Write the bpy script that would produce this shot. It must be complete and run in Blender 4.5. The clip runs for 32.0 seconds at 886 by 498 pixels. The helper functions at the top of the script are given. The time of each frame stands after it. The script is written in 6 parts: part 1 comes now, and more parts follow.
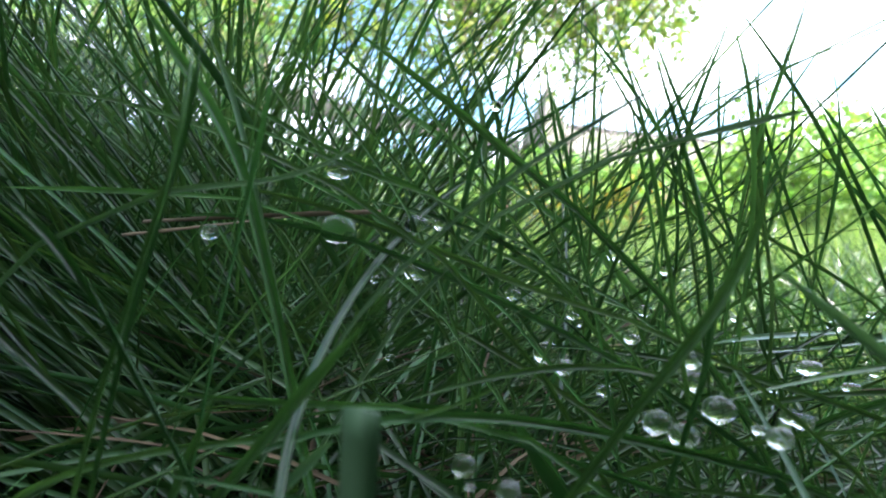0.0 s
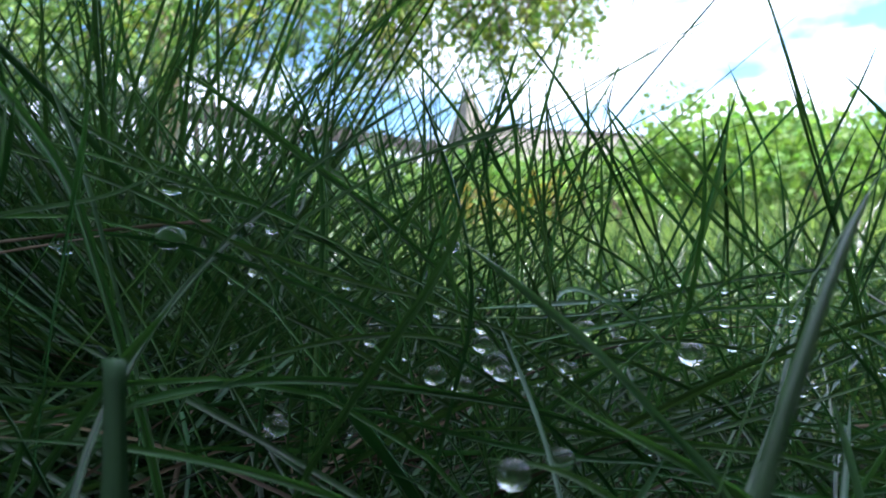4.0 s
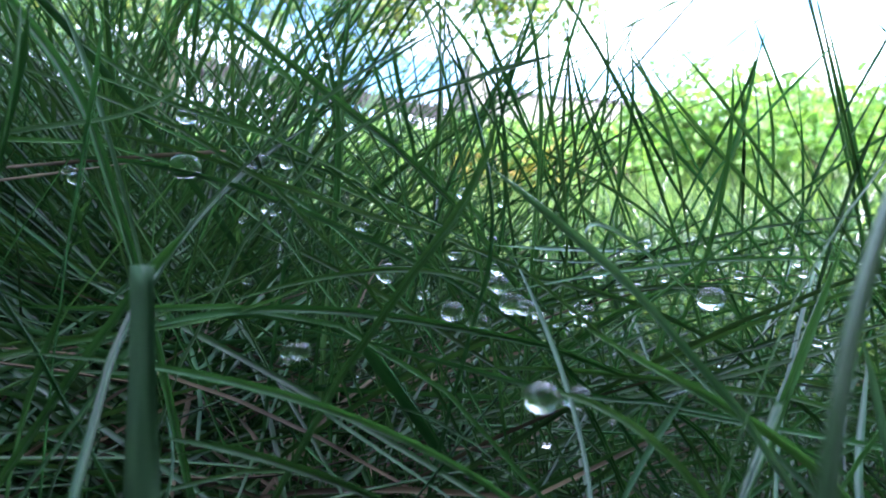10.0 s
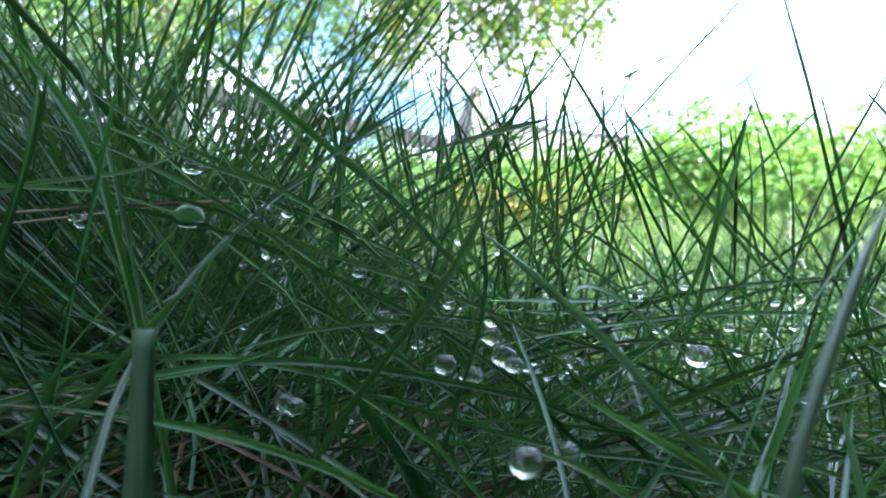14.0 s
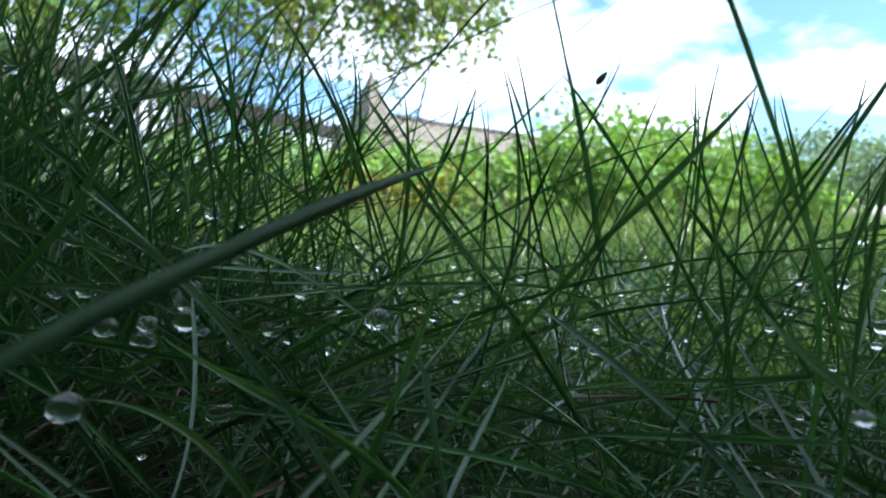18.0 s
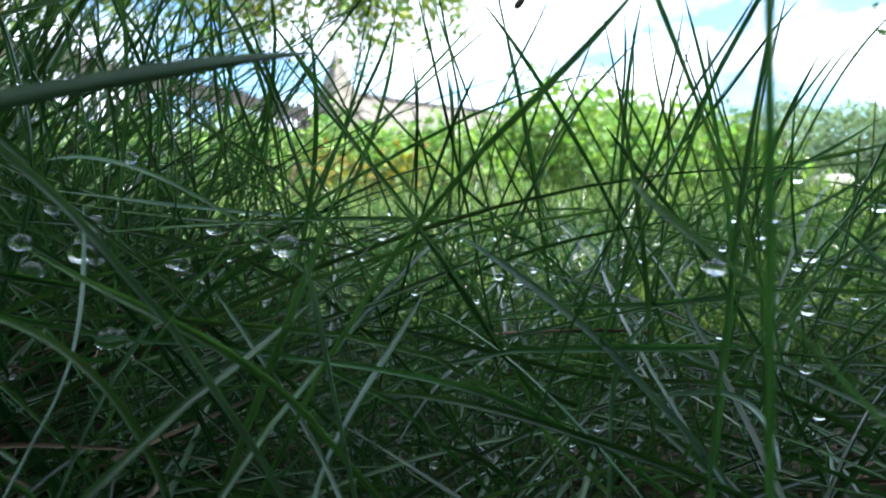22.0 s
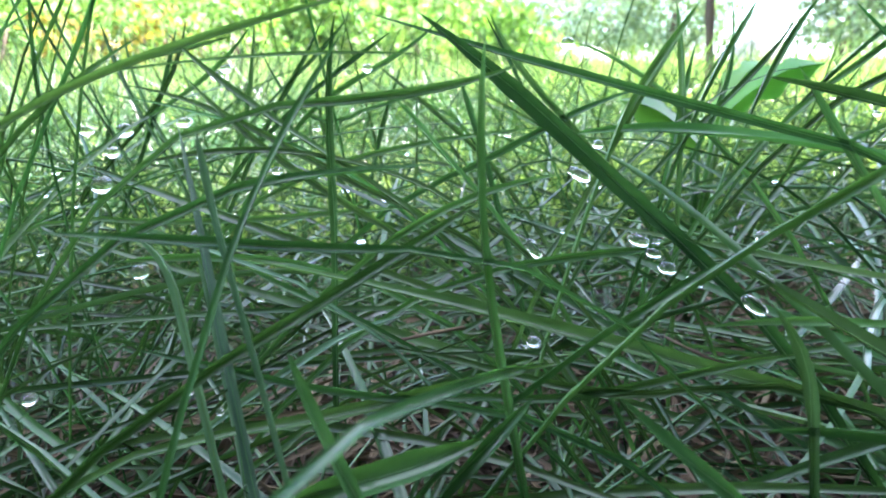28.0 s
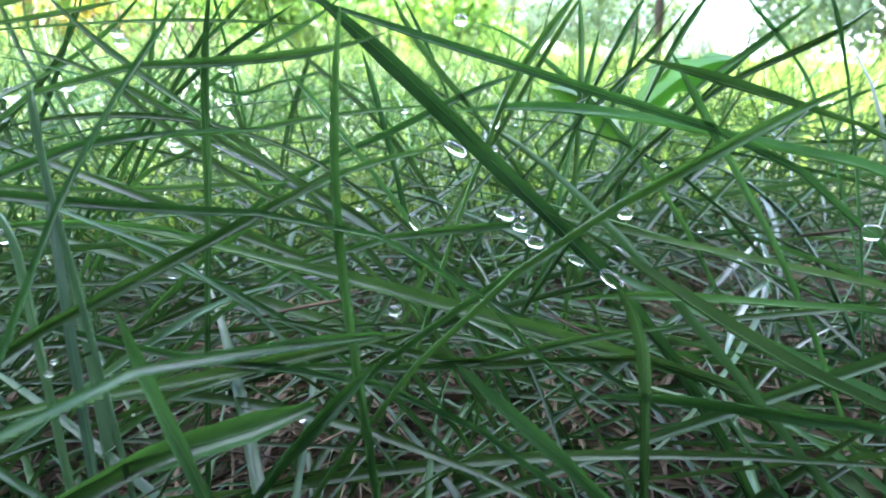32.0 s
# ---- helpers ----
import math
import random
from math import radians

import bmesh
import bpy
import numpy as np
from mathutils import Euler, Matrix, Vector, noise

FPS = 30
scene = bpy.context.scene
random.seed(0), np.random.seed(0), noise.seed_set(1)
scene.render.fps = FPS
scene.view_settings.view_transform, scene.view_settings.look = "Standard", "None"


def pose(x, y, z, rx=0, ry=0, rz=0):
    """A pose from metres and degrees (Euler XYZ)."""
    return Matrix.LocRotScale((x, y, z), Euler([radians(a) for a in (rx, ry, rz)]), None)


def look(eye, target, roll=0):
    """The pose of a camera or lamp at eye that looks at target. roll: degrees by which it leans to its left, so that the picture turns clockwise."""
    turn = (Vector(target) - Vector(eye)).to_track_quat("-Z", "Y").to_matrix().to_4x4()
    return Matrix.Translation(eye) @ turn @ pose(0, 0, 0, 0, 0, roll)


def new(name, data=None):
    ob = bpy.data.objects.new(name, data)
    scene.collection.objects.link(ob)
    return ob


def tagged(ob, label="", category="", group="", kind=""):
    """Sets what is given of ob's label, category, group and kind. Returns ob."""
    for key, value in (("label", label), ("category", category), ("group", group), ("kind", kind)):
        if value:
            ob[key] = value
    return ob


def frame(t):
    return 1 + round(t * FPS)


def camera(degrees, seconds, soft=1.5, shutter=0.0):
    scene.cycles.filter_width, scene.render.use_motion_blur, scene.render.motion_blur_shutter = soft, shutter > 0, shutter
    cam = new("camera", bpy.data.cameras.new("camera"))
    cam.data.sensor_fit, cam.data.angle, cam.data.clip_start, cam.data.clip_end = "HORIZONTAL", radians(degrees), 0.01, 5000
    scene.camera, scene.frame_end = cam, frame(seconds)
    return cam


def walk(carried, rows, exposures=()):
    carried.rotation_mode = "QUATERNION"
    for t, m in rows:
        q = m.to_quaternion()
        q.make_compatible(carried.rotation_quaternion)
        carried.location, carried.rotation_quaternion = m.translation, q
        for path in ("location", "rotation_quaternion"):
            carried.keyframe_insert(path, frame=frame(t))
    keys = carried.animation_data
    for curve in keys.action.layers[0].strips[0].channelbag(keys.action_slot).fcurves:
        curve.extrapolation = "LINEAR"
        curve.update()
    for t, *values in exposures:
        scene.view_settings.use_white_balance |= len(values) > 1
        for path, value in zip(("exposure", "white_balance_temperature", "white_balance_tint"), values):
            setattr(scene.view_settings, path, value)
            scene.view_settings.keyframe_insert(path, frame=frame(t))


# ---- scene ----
cam = camera(69.39, 32.0, soft=1.8)
PATH = [
    (0.0, pose(0.0064, 0.0031, 0.0530, 88.67, -0.11, 0.13)),
    (0.5, pose(0.0063, 0.0030, 0.0527, 88.61, 0.12, 0.16)),
    (1.0, pose(0.0066, 0.0030, 0.0534, 88.44, 0.14, 0.08)),
    (1.5, pose(0.0070, 0.0023, 0.0535, 89.81, 0.07, -0.26)),
    (2.0, pose(0.0075, 0.0020, 0.0535, 90.82, 0.52, -0.60)),
    (2.5, pose(0.0104, 0.0002, 0.0549, 92.51, 0.57, -2.84)),
    (3.0, pose(0.0111, 0.0011, 0.0527, 91.86, 1.03, -4.27)),
    (3.5, pose(0.0138, -0.0025, 0.0520, 91.11, 2.68, -4.85)),
    (4.0, pose(0.0143, -0.0054, 0.0522, 88.88, 3.50, -6.08)),
    (4.5, pose(0.0131, -0.0047, 0.0511, 86.17, 3.69, -7.41)),
    (6.5, pose(0.0134, -0.0049, 0.0505, 85.11, 2.94, -7.33)),
    (7.0, pose(0.0133, -0.0048, 0.0505, 85.29, 2.48, -7.29)),
    (7.5, pose(0.0133, -0.0049, 0.0505, 85.43, 2.26, -6.95)),
    (8.0, pose(0.0130, -0.0048, 0.0504, 85.46, 2.11, -6.93)),
    (8.5, pose(0.0129, -0.0046, 0.0502, 85.44, 2.28, -6.70)),
    (9.0, pose(0.0129, -0.0046, 0.0501, 85.71, 2.17, -6.49)),
    (9.5, pose(0.0129, -0.0046, 0.0502, 85.62, 2.19, -6.27)),
    (10.0, pose(0.0128, -0.0046, 0.0503, 85.71, 1.94, -6.20)),
    (10.5, pose(0.0129, -0.0046, 0.0503, 85.82, 1.98, -6.09)),
    (11.0, pose(0.0129, -0.0047, 0.0504, 86.10, 1.54, -5.98)),
    (11.5, pose(0.0129, -0.0047, 0.0505, 86.28, 1.52, -5.96)),
    (12.0, pose(0.0130, -0.0049, 0.0505, 86.57, 1.50, -5.86)),
    (12.5, pose(0.0131, -0.0050, 0.0506, 86.75, 1.44, -5.80)),
    (13.0, pose(0.0131, -0.0055, 0.0514, 87.73, 1.19, -6.18)),
    (13.5, pose(0.0131, -0.0057, 0.0520, 88.43, 1.10, -6.03)),
    (15.5, pose(0.0142, -0.0060, 0.0519, 88.24, -0.78, -7.19)),
    (16.0, pose(0.0182, -0.0088, 0.0538, 89.59, 0.61, -9.56)),
    (16.5, pose(0.0228, -0.0136, 0.0539, 89.30, -0.93, -13.90)),
    (17.0, pose(0.0283, -0.0103, 0.0515, 88.18, -0.06, -15.35)),
    (17.5, pose(0.0283, -0.0103, 0.0508, 88.12, -0.16, -15.33)),
    (18.0, pose(0.0281, -0.0100, 0.0501, 87.67, -0.28, -15.37)),
    (18.5, pose(0.0280, -0.0099, 0.0495, 87.19, -0.23, -15.22)),
    (19.0, pose(0.0274, -0.0089, 0.0473, 85.77, -0.38, -15.17)),
    (19.5, pose(0.0273, -0.0082, 0.0461, 85.72, -0.36, -15.30)),
    (20.0, pose(0.0274, -0.0083, 0.0462, 85.11, -0.36, -15.35)),
    (20.5, pose(0.0278, -0.0084, 0.0461, 85.72, 0.55, -15.54)),
    (21.0, pose(0.0300, -0.0090, 0.0466, 85.61, 0.63, -16.88)),
    (21.5, pose(0.0319, -0.0102, 0.0456, 86.24, 1.61, -17.10)),
    (22.0, pose(0.0327, -0.0103, 0.0458, 85.77, 1.28, -18.01)),
    (22.5, pose(0.0342, -0.0103, 0.0464, 85.32, 0.57, -19.15)),
    (23.0, pose(0.0350, -0.0105, 0.0469, 85.10, 0.28, -20.58)),
    (23.5, pose(0.0359, -0.0107, 0.0477, 84.58, -0.38, -22.03)),
    (24.0, pose(0.0397, -0.0096, 0.0503, 85.94, -0.62, -23.43)),
    (24.5, pose(0.0549, -0.0130, 0.0503, 84.41, -0.48, -29.40)),
    (26.5, pose(0.0760, -0.0115, 0.0480, 80.43, 1.42, -35.90)),
    (27.0, pose(0.0801, -0.0146, 0.0481, 77.15, 1.42, -36.54)),
    (27.5, pose(0.0834, -0.0175, 0.0475, 74.89, 2.02, -35.88)),
    (28.0, pose(0.0841, -0.0185, 0.0481, 74.24, 1.28, -36.93)),
    (28.5, pose(0.0847, -0.0189, 0.0479, 74.36, 1.05, -37.41)),
    (29.0, pose(0.0861, -0.0196, 0.0477, 74.33, 0.75, -38.00)),
    (29.5, pose(0.0874, -0.0209, 0.0476, 74.20, -0.08, -38.99)),
    (30.0, pose(0.0881, -0.0217, 0.0475, 74.27, -0.79, -39.59)),
    (30.5, pose(0.0883, -0.0219, 0.0474, 74.13, -1.04, -39.94)),
    (31.0, pose(0.0887, -0.0223, 0.0474, 74.01, -1.22, -40.17)),
    (31.5, pose(0.0888, -0.0225, 0.0473, 73.99, -1.27, -40.27)),
    (32.0, pose(0.0885, -0.0226, 0.0469, 73.30, -0.95, -40.15)),
]
cam.data.dof.use_dof = True
cam.data.dof.focus_distance = 0.055
cam.data.dof.aperture_fstop = 80.0
# seconds, stops, kelvin, tint
EXPOSURES = [(0.0, 2.75, 6250, 12), (2.0, 2.45, 6150, 12), (2.5, 2.05, 6050, 12), (3.0, 1.55, 5950, 12), (3.5, 1.65, 5850, 13), (4.5, 2.05, 5800, 14),
             (6.5, 2.85, 5450, 19), (13.0, 2.85, 5450, 19), (15.5, 2.25, 5800, 13), (16.0, 1.85, 5850, 12), (16.5, 1.25, 5900, 11), (18.5, 1.7, 5900, 11),
             (20.0, 2.2, 5950, 11), (21.0, 2.2, 5950, 11), (22.0, 1.95, 6000, 11), (23.0, 1.95, 6050, 11), (24.0, 1.75, 6050, 12), (24.5, 1.4, 6050, 13),
             (26.5, 2.0, 6050, 14), (27.0, 2.35, 6050, 15), (28.0, 3.57, 5850, 21), (32.0, 3.62, 5850, 21)]
walk(cam, PATH, EXPOSURES)

# ---- daylight: sun from the right, a little behind; cumulus sky ----
SUN_AZ, SUN_EL = 128.0, 46.0          # degrees clockwise from +y, and above the horizon
world = bpy.data.worlds.new("sky")
scene.world = world
world.use_nodes = True
wn, wl = world.node_tree.nodes, world.node_tree.links
wn.clear()
w_out = wn.new("ShaderNodeOutputWorld")
w_bg = wn.new("ShaderNodeBackground")
w_sky = wn.new("ShaderNodeTexSky")
w_sky.sky_type, w_sky.sun_disc = "NISHITA", False
w_sky.sun_elevation, w_sky.sun_rotation = radians(SUN_EL), radians(SUN_AZ)
w_co = wn.new("ShaderNodeTexCoord")
w_map = wn.new("ShaderNodeMapping")
w_map.inputs["Location"].default_value = (0.35, 0.2, 0.1)
w_map.inputs["Scale"].default_value = (1.0, 1.0, 2.2)
w_cl = wn.new("ShaderNodeTexNoise")
w_cl.inputs["Scale"].default_value, w_cl.inputs["Detail"].default_value = 2.6, 8.0
w_ramp = wn.new("ShaderNodeValToRGB")
w_ramp.color_ramp.elements[0].position, w_ramp.color_ramp.elements[1].position = 0.43, 0.52
w_mix = wn.new("ShaderNodeMixRGB")
w_mix.inputs[2].default_value = (14.4, 15.6, 17.2, 1)
wl.new(w_co.outputs["Generated"], w_map.inputs["Vector"])
wl.new(w_map.outputs[0], w_cl.inputs["Vector"])
wl.new(w_cl.outputs["Fac"], w_ramp.inputs[0])
wl.new(w_ramp.outputs[0], w_mix.inputs[0])
w_tint = wn.new("ShaderNodeMixRGB")
w_tint.blend_type = "MULTIPLY"
w_tint.inputs[0].default_value = 1.0
w_tint.inputs[2].default_value = (1.35, 1.7, 1.9, 1)
wl.new(w_sky.outputs[0], w_tint.inputs[1])
wl.new(w_tint.outputs[0], w_mix.inputs[1])
wl.new(w_mix.outputs[0], w_bg.inputs["Color"])
w_bg.inputs["Strength"].default_value = 0.06
wl.new(w_bg.outputs[0], w_out.inputs["Surface"])
sun = new("sun", bpy.data.lights.new("sun", "SUN"))
sun.data.energy, sun.data.angle, sun.data.color = 5.0, radians(0.53), (1.0, 0.95, 0.86)
SUN_WAY = Vector((math.sin(radians(SUN_AZ)) * math.cos(radians(SUN_EL)),
                  math.cos(radians(SUN_AZ)) * math.cos(radians(SUN_EL)), math.sin(radians(SUN_EL))))
sun.matrix_world = look(SUN_WAY * 50, (0, 0, 0))


# ---- materials ----
def base(name):
    m = bpy.data.materials.new(name)
    m.use_nodes = True
    n, l = m.node_tree.nodes, m.node_tree.links
    return m, n, l, n["Principled BSDF"], n["Material Output"]


def noise_mix(n, l, scale, a, b, coord="Object", detail=5.0, lo=0.35, hi=0.65):
    co = n.new("ShaderNodeTexCoord")
    tx = n.new("ShaderNodeTexNoise")
    tx.inputs["Scale"].default_value, tx.inputs["Detail"].default_value = scale, detail
    rp = n.new("ShaderNodeValToRGB")
    rp.color_ramp.elements[0].position, rp.color_ramp.elements[1].position = lo, hi
    rp.color_ramp.elements[0].color, rp.color_ramp.elements[1].color = (*a, 1), (*b, 1)
    l.new(co.outputs[coord], tx.inputs["Vector"])
    l.new(tx.outputs["Fac"], rp.inputs[0])
    return rp.outputs[0], tx.outputs["Fac"]


def bump(n, l, height, strength, dist, bsdf):
    b = n.new("ShaderNodeBump")
    b.inputs["Strength"].default_value, b.inputs["Distance"].default_value = strength, dist
    l.new(height, b.inputs["Height"])
    l.new(b.outputs[0], bsdf.inputs["Normal"])


def leaf_material(name, dark, light, rough=0.42, through_amount=0.35, vary="island", scale=40.0, gloss=0.22):
    """Plant tissue: gloss over a mix of scattering and light let through."""
    m, n, l, p, out = base(name)
    col, fac = noise_mix(n, l, scale, dark, light)
    hsv = n.new("ShaderNodeHueSaturation")
    rnd = n.new("ShaderNodeNewGeometry" if vary == "island" else "ShaderNodeObjectInfo")
    src = rnd.outputs["Random Per Island" if vary == "island" else "Random"]
    mr = n.new("ShaderNodeMapRange")
    mr.inputs["To Min"].default_value, mr.inputs["To Max"].default_value = 0.6, 1.45
    mh = n.new("ShaderNodeMapRange")
    mh.inputs["To Min"].default_value, mh.inputs["To Max"].default_value = 0.475, 0.52
    l.new(src, mr.inputs["Value"])
    mul = n.new("ShaderNodeMath")
    mul.operation = "MULTIPLY_ADD"
    mul.inputs[1].default_value, mul.inputs[2].default_value = 7.31, 0.0
    fr = n.new("ShaderNodeMath")
    fr.operation = "FRACT"
    l.new(src, mul.inputs[0])
    l.new(mul.outputs[0], fr.inputs[0])
    l.new(fr.outputs[0], mh.inputs["Value"])
    l.new(mr.outputs[0], hsv.inputs["Value"])
    l.new(mh.outputs[0], hsv.inputs["Hue"])
    l.new(col, hsv.inputs["Color"])
    l.new(hsv.outputs[0], p.inputs["Base Color"])
    p.inputs["Roughness"].default_value = rough
    p.inputs["Specular IOR Level"].default_value = gloss
    bump(n, l, fac, 0.25, 0.0004, p)
    tr = n.new("ShaderNodeBsdfTranslucent")
    br = n.new("ShaderNodeMixRGB")
    br.blend_type = "MULTIPLY"
    br.inputs[0].default_value = 1.0
    br.inputs[2].default_value = (1.4, 1.55, 0.65, 1)
    l.new(hsv.outputs[0], br.inputs[1])
    l.new(br.outputs[0], tr.inputs["Color"])
    mx = n.new("ShaderNodeMixShader")
    mx.inputs[0].default_value = through_amount
    l.new(p.outputs[0], mx.inputs[1])
    l.new(tr.outputs[0], mx.inputs[2])
    l.new(mx.outputs[0], out.inputs["Surface"])
    return m


def plain_material(name, dark, light, rough=0.85, scale=8.0, rel=0.3, dist=0.01, lo=0.35, hi=0.65):
    m, n, l, p, out = base(name)
    col, fac = noise_mix(n, l, scale, dark, light, lo=lo, hi=hi, detail=8.0)
    l.new(col, p.inputs["Base Color"])
    p.inputs["Roughness"].default_value = rough
    bump(n, l, fac, rel, dist, p)
    return m


# near grass colour darkened to deepen its shade
GRASS = leaf_material("shade_toned_grass", (0.018, 0.050, 0.017), (0.045, 0.100, 0.037), rough=0.21, gloss=0.34, through_amount=0.26, scale=60)
GRASS_ONE = leaf_material("grass_blade_waxy", (0.022, 0.064, 0.021), (0.056, 0.132, 0.048), rough=0.19, gloss=0.38, through_amount=0.30, vary="object", scale=90)
# lawn colour lightened to carry part of the sunlight
LAWN = leaf_material("sun_toned_lawn", (0.105, 0.17, 0.055), (0.20, 0.28, 0.105), rough=0.45, through_amount=0.5, scale=4)
STRAW = plain_material("dry_straw", (0.045, 0.031, 0.017), (0.15, 0.108, 0.058), scale=70, dist=0.0003)
SOIL = plain_material("dark_soil", (0.018, 0.013, 0.009), (0.06, 0.042, 0.026), rough=0.95, scale=90, rel=0.8, dist=0.004)
HEDGE = leaf_material("hedge_leaf", (0.10, 0.19, 0.05), (0.19, 0.31, 0.09), rough=0.5, through_amount=0.4, scale=12)
HEDGE_OLD = leaf_material("yellowing_leaf", (0.22, 0.20, 0.04), (0.30, 0.22, 0.06), rough=0.55, through_amount=0.4, scale=12)
TREE_LEAF = leaf_material("tree_leaf", (0.075, 0.15, 0.04), (0.15, 0.24, 0.065), rough=0.45, through_amount=0.4, scale=10)
# sunlit copy of the tree leaf, its yellow light painted in
TREE_SUN = leaf_material("sunlit_tree_leaf", (0.14, 0.19, 0.03), (0.22, 0.26, 0.05), rough=0.45, through_amount=0.45, scale=10)
# haze and lens glare put into the leaf colour as a paler green
HAZE_LEAF = leaf_material("haze_paled_leaf", (0.10, 0.155, 0.085), (0.165, 0.235, 0.13), rough=0.6, through_amount=0.25, scale=2)
BARK = plain_material("pale_bark", (0.10, 0.075, 0.05), (0.36, 0.29, 0.21), scale=14, rel=0.9, dist=0.02)
TWIG = plain_material("twig_bark", (0.05, 0.035, 0.022), (0.12, 0.085, 0.055), scale=30, rel=0.5, dist=0.004)
# fence colour darkened to stand in for tree shade and backlight
FENCE_WOOD = plain_material("weathered_shaded_wood", (0.010, 0.010, 0.010), (0.032, 0.028, 0.025), scale=18, rel=0.5, dist=0.004)
ROOF = plain_material("weathered_grey_boards", (0.075, 0.068, 0.055), (0.15, 0.138, 0.112), scale=3, rel=0.4, dist=0.01)
ROOF_DARK = plain_material("dark_ridge_tile", (0.05, 0.045, 0.045), (0.11, 0.10, 0.095), scale=6, rel=0.4, dist=0.01)
PLASTER = plain_material("grey_plaster", (0.40, 0.385, 0.355), (0.54, 0.52, 0.48), scale=2.5)
STONE = plain_material("pale_stone", (0.22, 0.21, 0.19), (0.42, 0.40, 0.37), scale=5, rel=0.6, dist=0.02)


def water_material():
    m, n, l, p, out = base("clear_water")
    p.inputs["Base Color"].default_value = (1, 1, 1, 1)
    p.inputs["Roughness"].default_value = 0.0
    p.inputs["IOR"].default_value = 1.333
    p.inputs["Transmission Weight"].default_value = 1.0
    return m


WATER = water_material()
WEED = leaf_material("weed_leaf", (0.04, 0.11, 0.02), (0.07, 0.17, 0.03), rough=0.4, through_amount=0.4, vary="object", scale=60)
# whitish sheen painted into the blade's base colour
PALE = leaf_material("pale_sheen_blade", (0.05, 0.11, 0.065), (0.10, 0.18, 0.12), rough=0.28, through_amount=0.2, vary="object", scale=110, gloss=0.4)


def veined(mat, across):
    """Stretch a leaf material's grain upwards into fine veins."""
    n, l = mat.node_tree.nodes, mat.node_tree.links
    grain = [k for k in n if k.bl_idname == "ShaderNodeTexNoise"][0]
    co = [k for k in n if k.bl_idname == "ShaderNodeTexCoord"][0]
    mp = n.new("ShaderNodeMapping")
    mp.inputs["Scale"].default_value = (across, across, across * 0.03)
    l.new(co.outputs["Object"], mp.inputs["Vector"])
    l.new(mp.outputs[0], grain.inputs["Vector"])
    return mat


STUB = veined(leaf_material("veined_cut_blade", (0.055, 0.12, 0.057), (0.125, 0.215, 0.12), rough=0.35, through_amount=0.2, vary="object", scale=1.0, gloss=0.35), 1800)


# ---- building helpers ----
def mesh_of(name, verts, faces, mat, smooth=True):
    me = bpy.data.meshes.new(name)
    verts, faces = np.asarray(verts, np.float32), np.asarray(faces, np.int32)
    k = faces.shape[1]
    me.vertices.add(len(verts))
    me.vertices.foreach_set("co", verts.ravel())
    me.loops.add(faces.size)
    me.loops.foreach_set("vertex_index", faces.ravel())
    me.polygons.add(len(faces))
    me.polygons.foreach_set("loop_start", np.arange(0, faces.size, k, dtype=np.int32))
    me.polygons.foreach_set("loop_total", np.full(len(faces), k, np.int32))
    me.polygons.foreach_set("use_smooth", np.full(len(faces), smooth))
    me.update(calc_edges=True)
    me.materials.append(mat)
    return me


def part(name, bm, mat, parent, label=""):
    me = bpy.data.meshes.new(name)
    bm.to_mesh(me)
    bm.free()
    me.materials.append(mat)
    ob = new(name, me)
    ob.parent = parent
    if label:
        tagged(ob, label)
    return ob


def box_bm(x0, y0, z0, x1, y1, z1, bevel=0.0):
    bm = bmesh.new()
    bmesh.ops.create_cube(bm, size=1.0)
    for v in bm.verts:
        v.co = Vector(((x0, x1)[v.co.x > 0], (y0, y1)[v.co.y > 0], (z0, z1)[v.co.z > 0]))
    if bevel:
        bmesh.ops.bevel(bm, geom=list(bm.edges), offset=bevel, segments=1, affect="EDGES")
    return bm


def tube_bm(points, radii, sides=8):
    bm = bmesh.new()
    rings = []
    for i, (q, r) in enumerate(zip(points, radii)):
        d = Vector(points[min(i + 1, len(points) - 1)]) - Vector(points[max(i - 1, 0)])
        u = d.orthogonal().normalized() if abs(d.normalized().z) < 0.9 else d.cross(Vector((0, 1, 0))).normalized()
        w = d.cross(u).normalized()
        rings.append([bm.verts.new(Vector(q) + (u * math.cos(a) + w * math.sin(a)) * r)
                      for a in (2 * math.pi * k / sides for k in range(sides))])
    for a, b in zip(rings, rings[1:]):
        for k in range(sides):
            bm.faces.new((a[k], a[(k + 1) % sides], b[(k + 1) % sides], b[k])).smooth = True
    bm.faces.new(rings[-1])
    bm.faces.new(rings[0][::-1])
    return bm


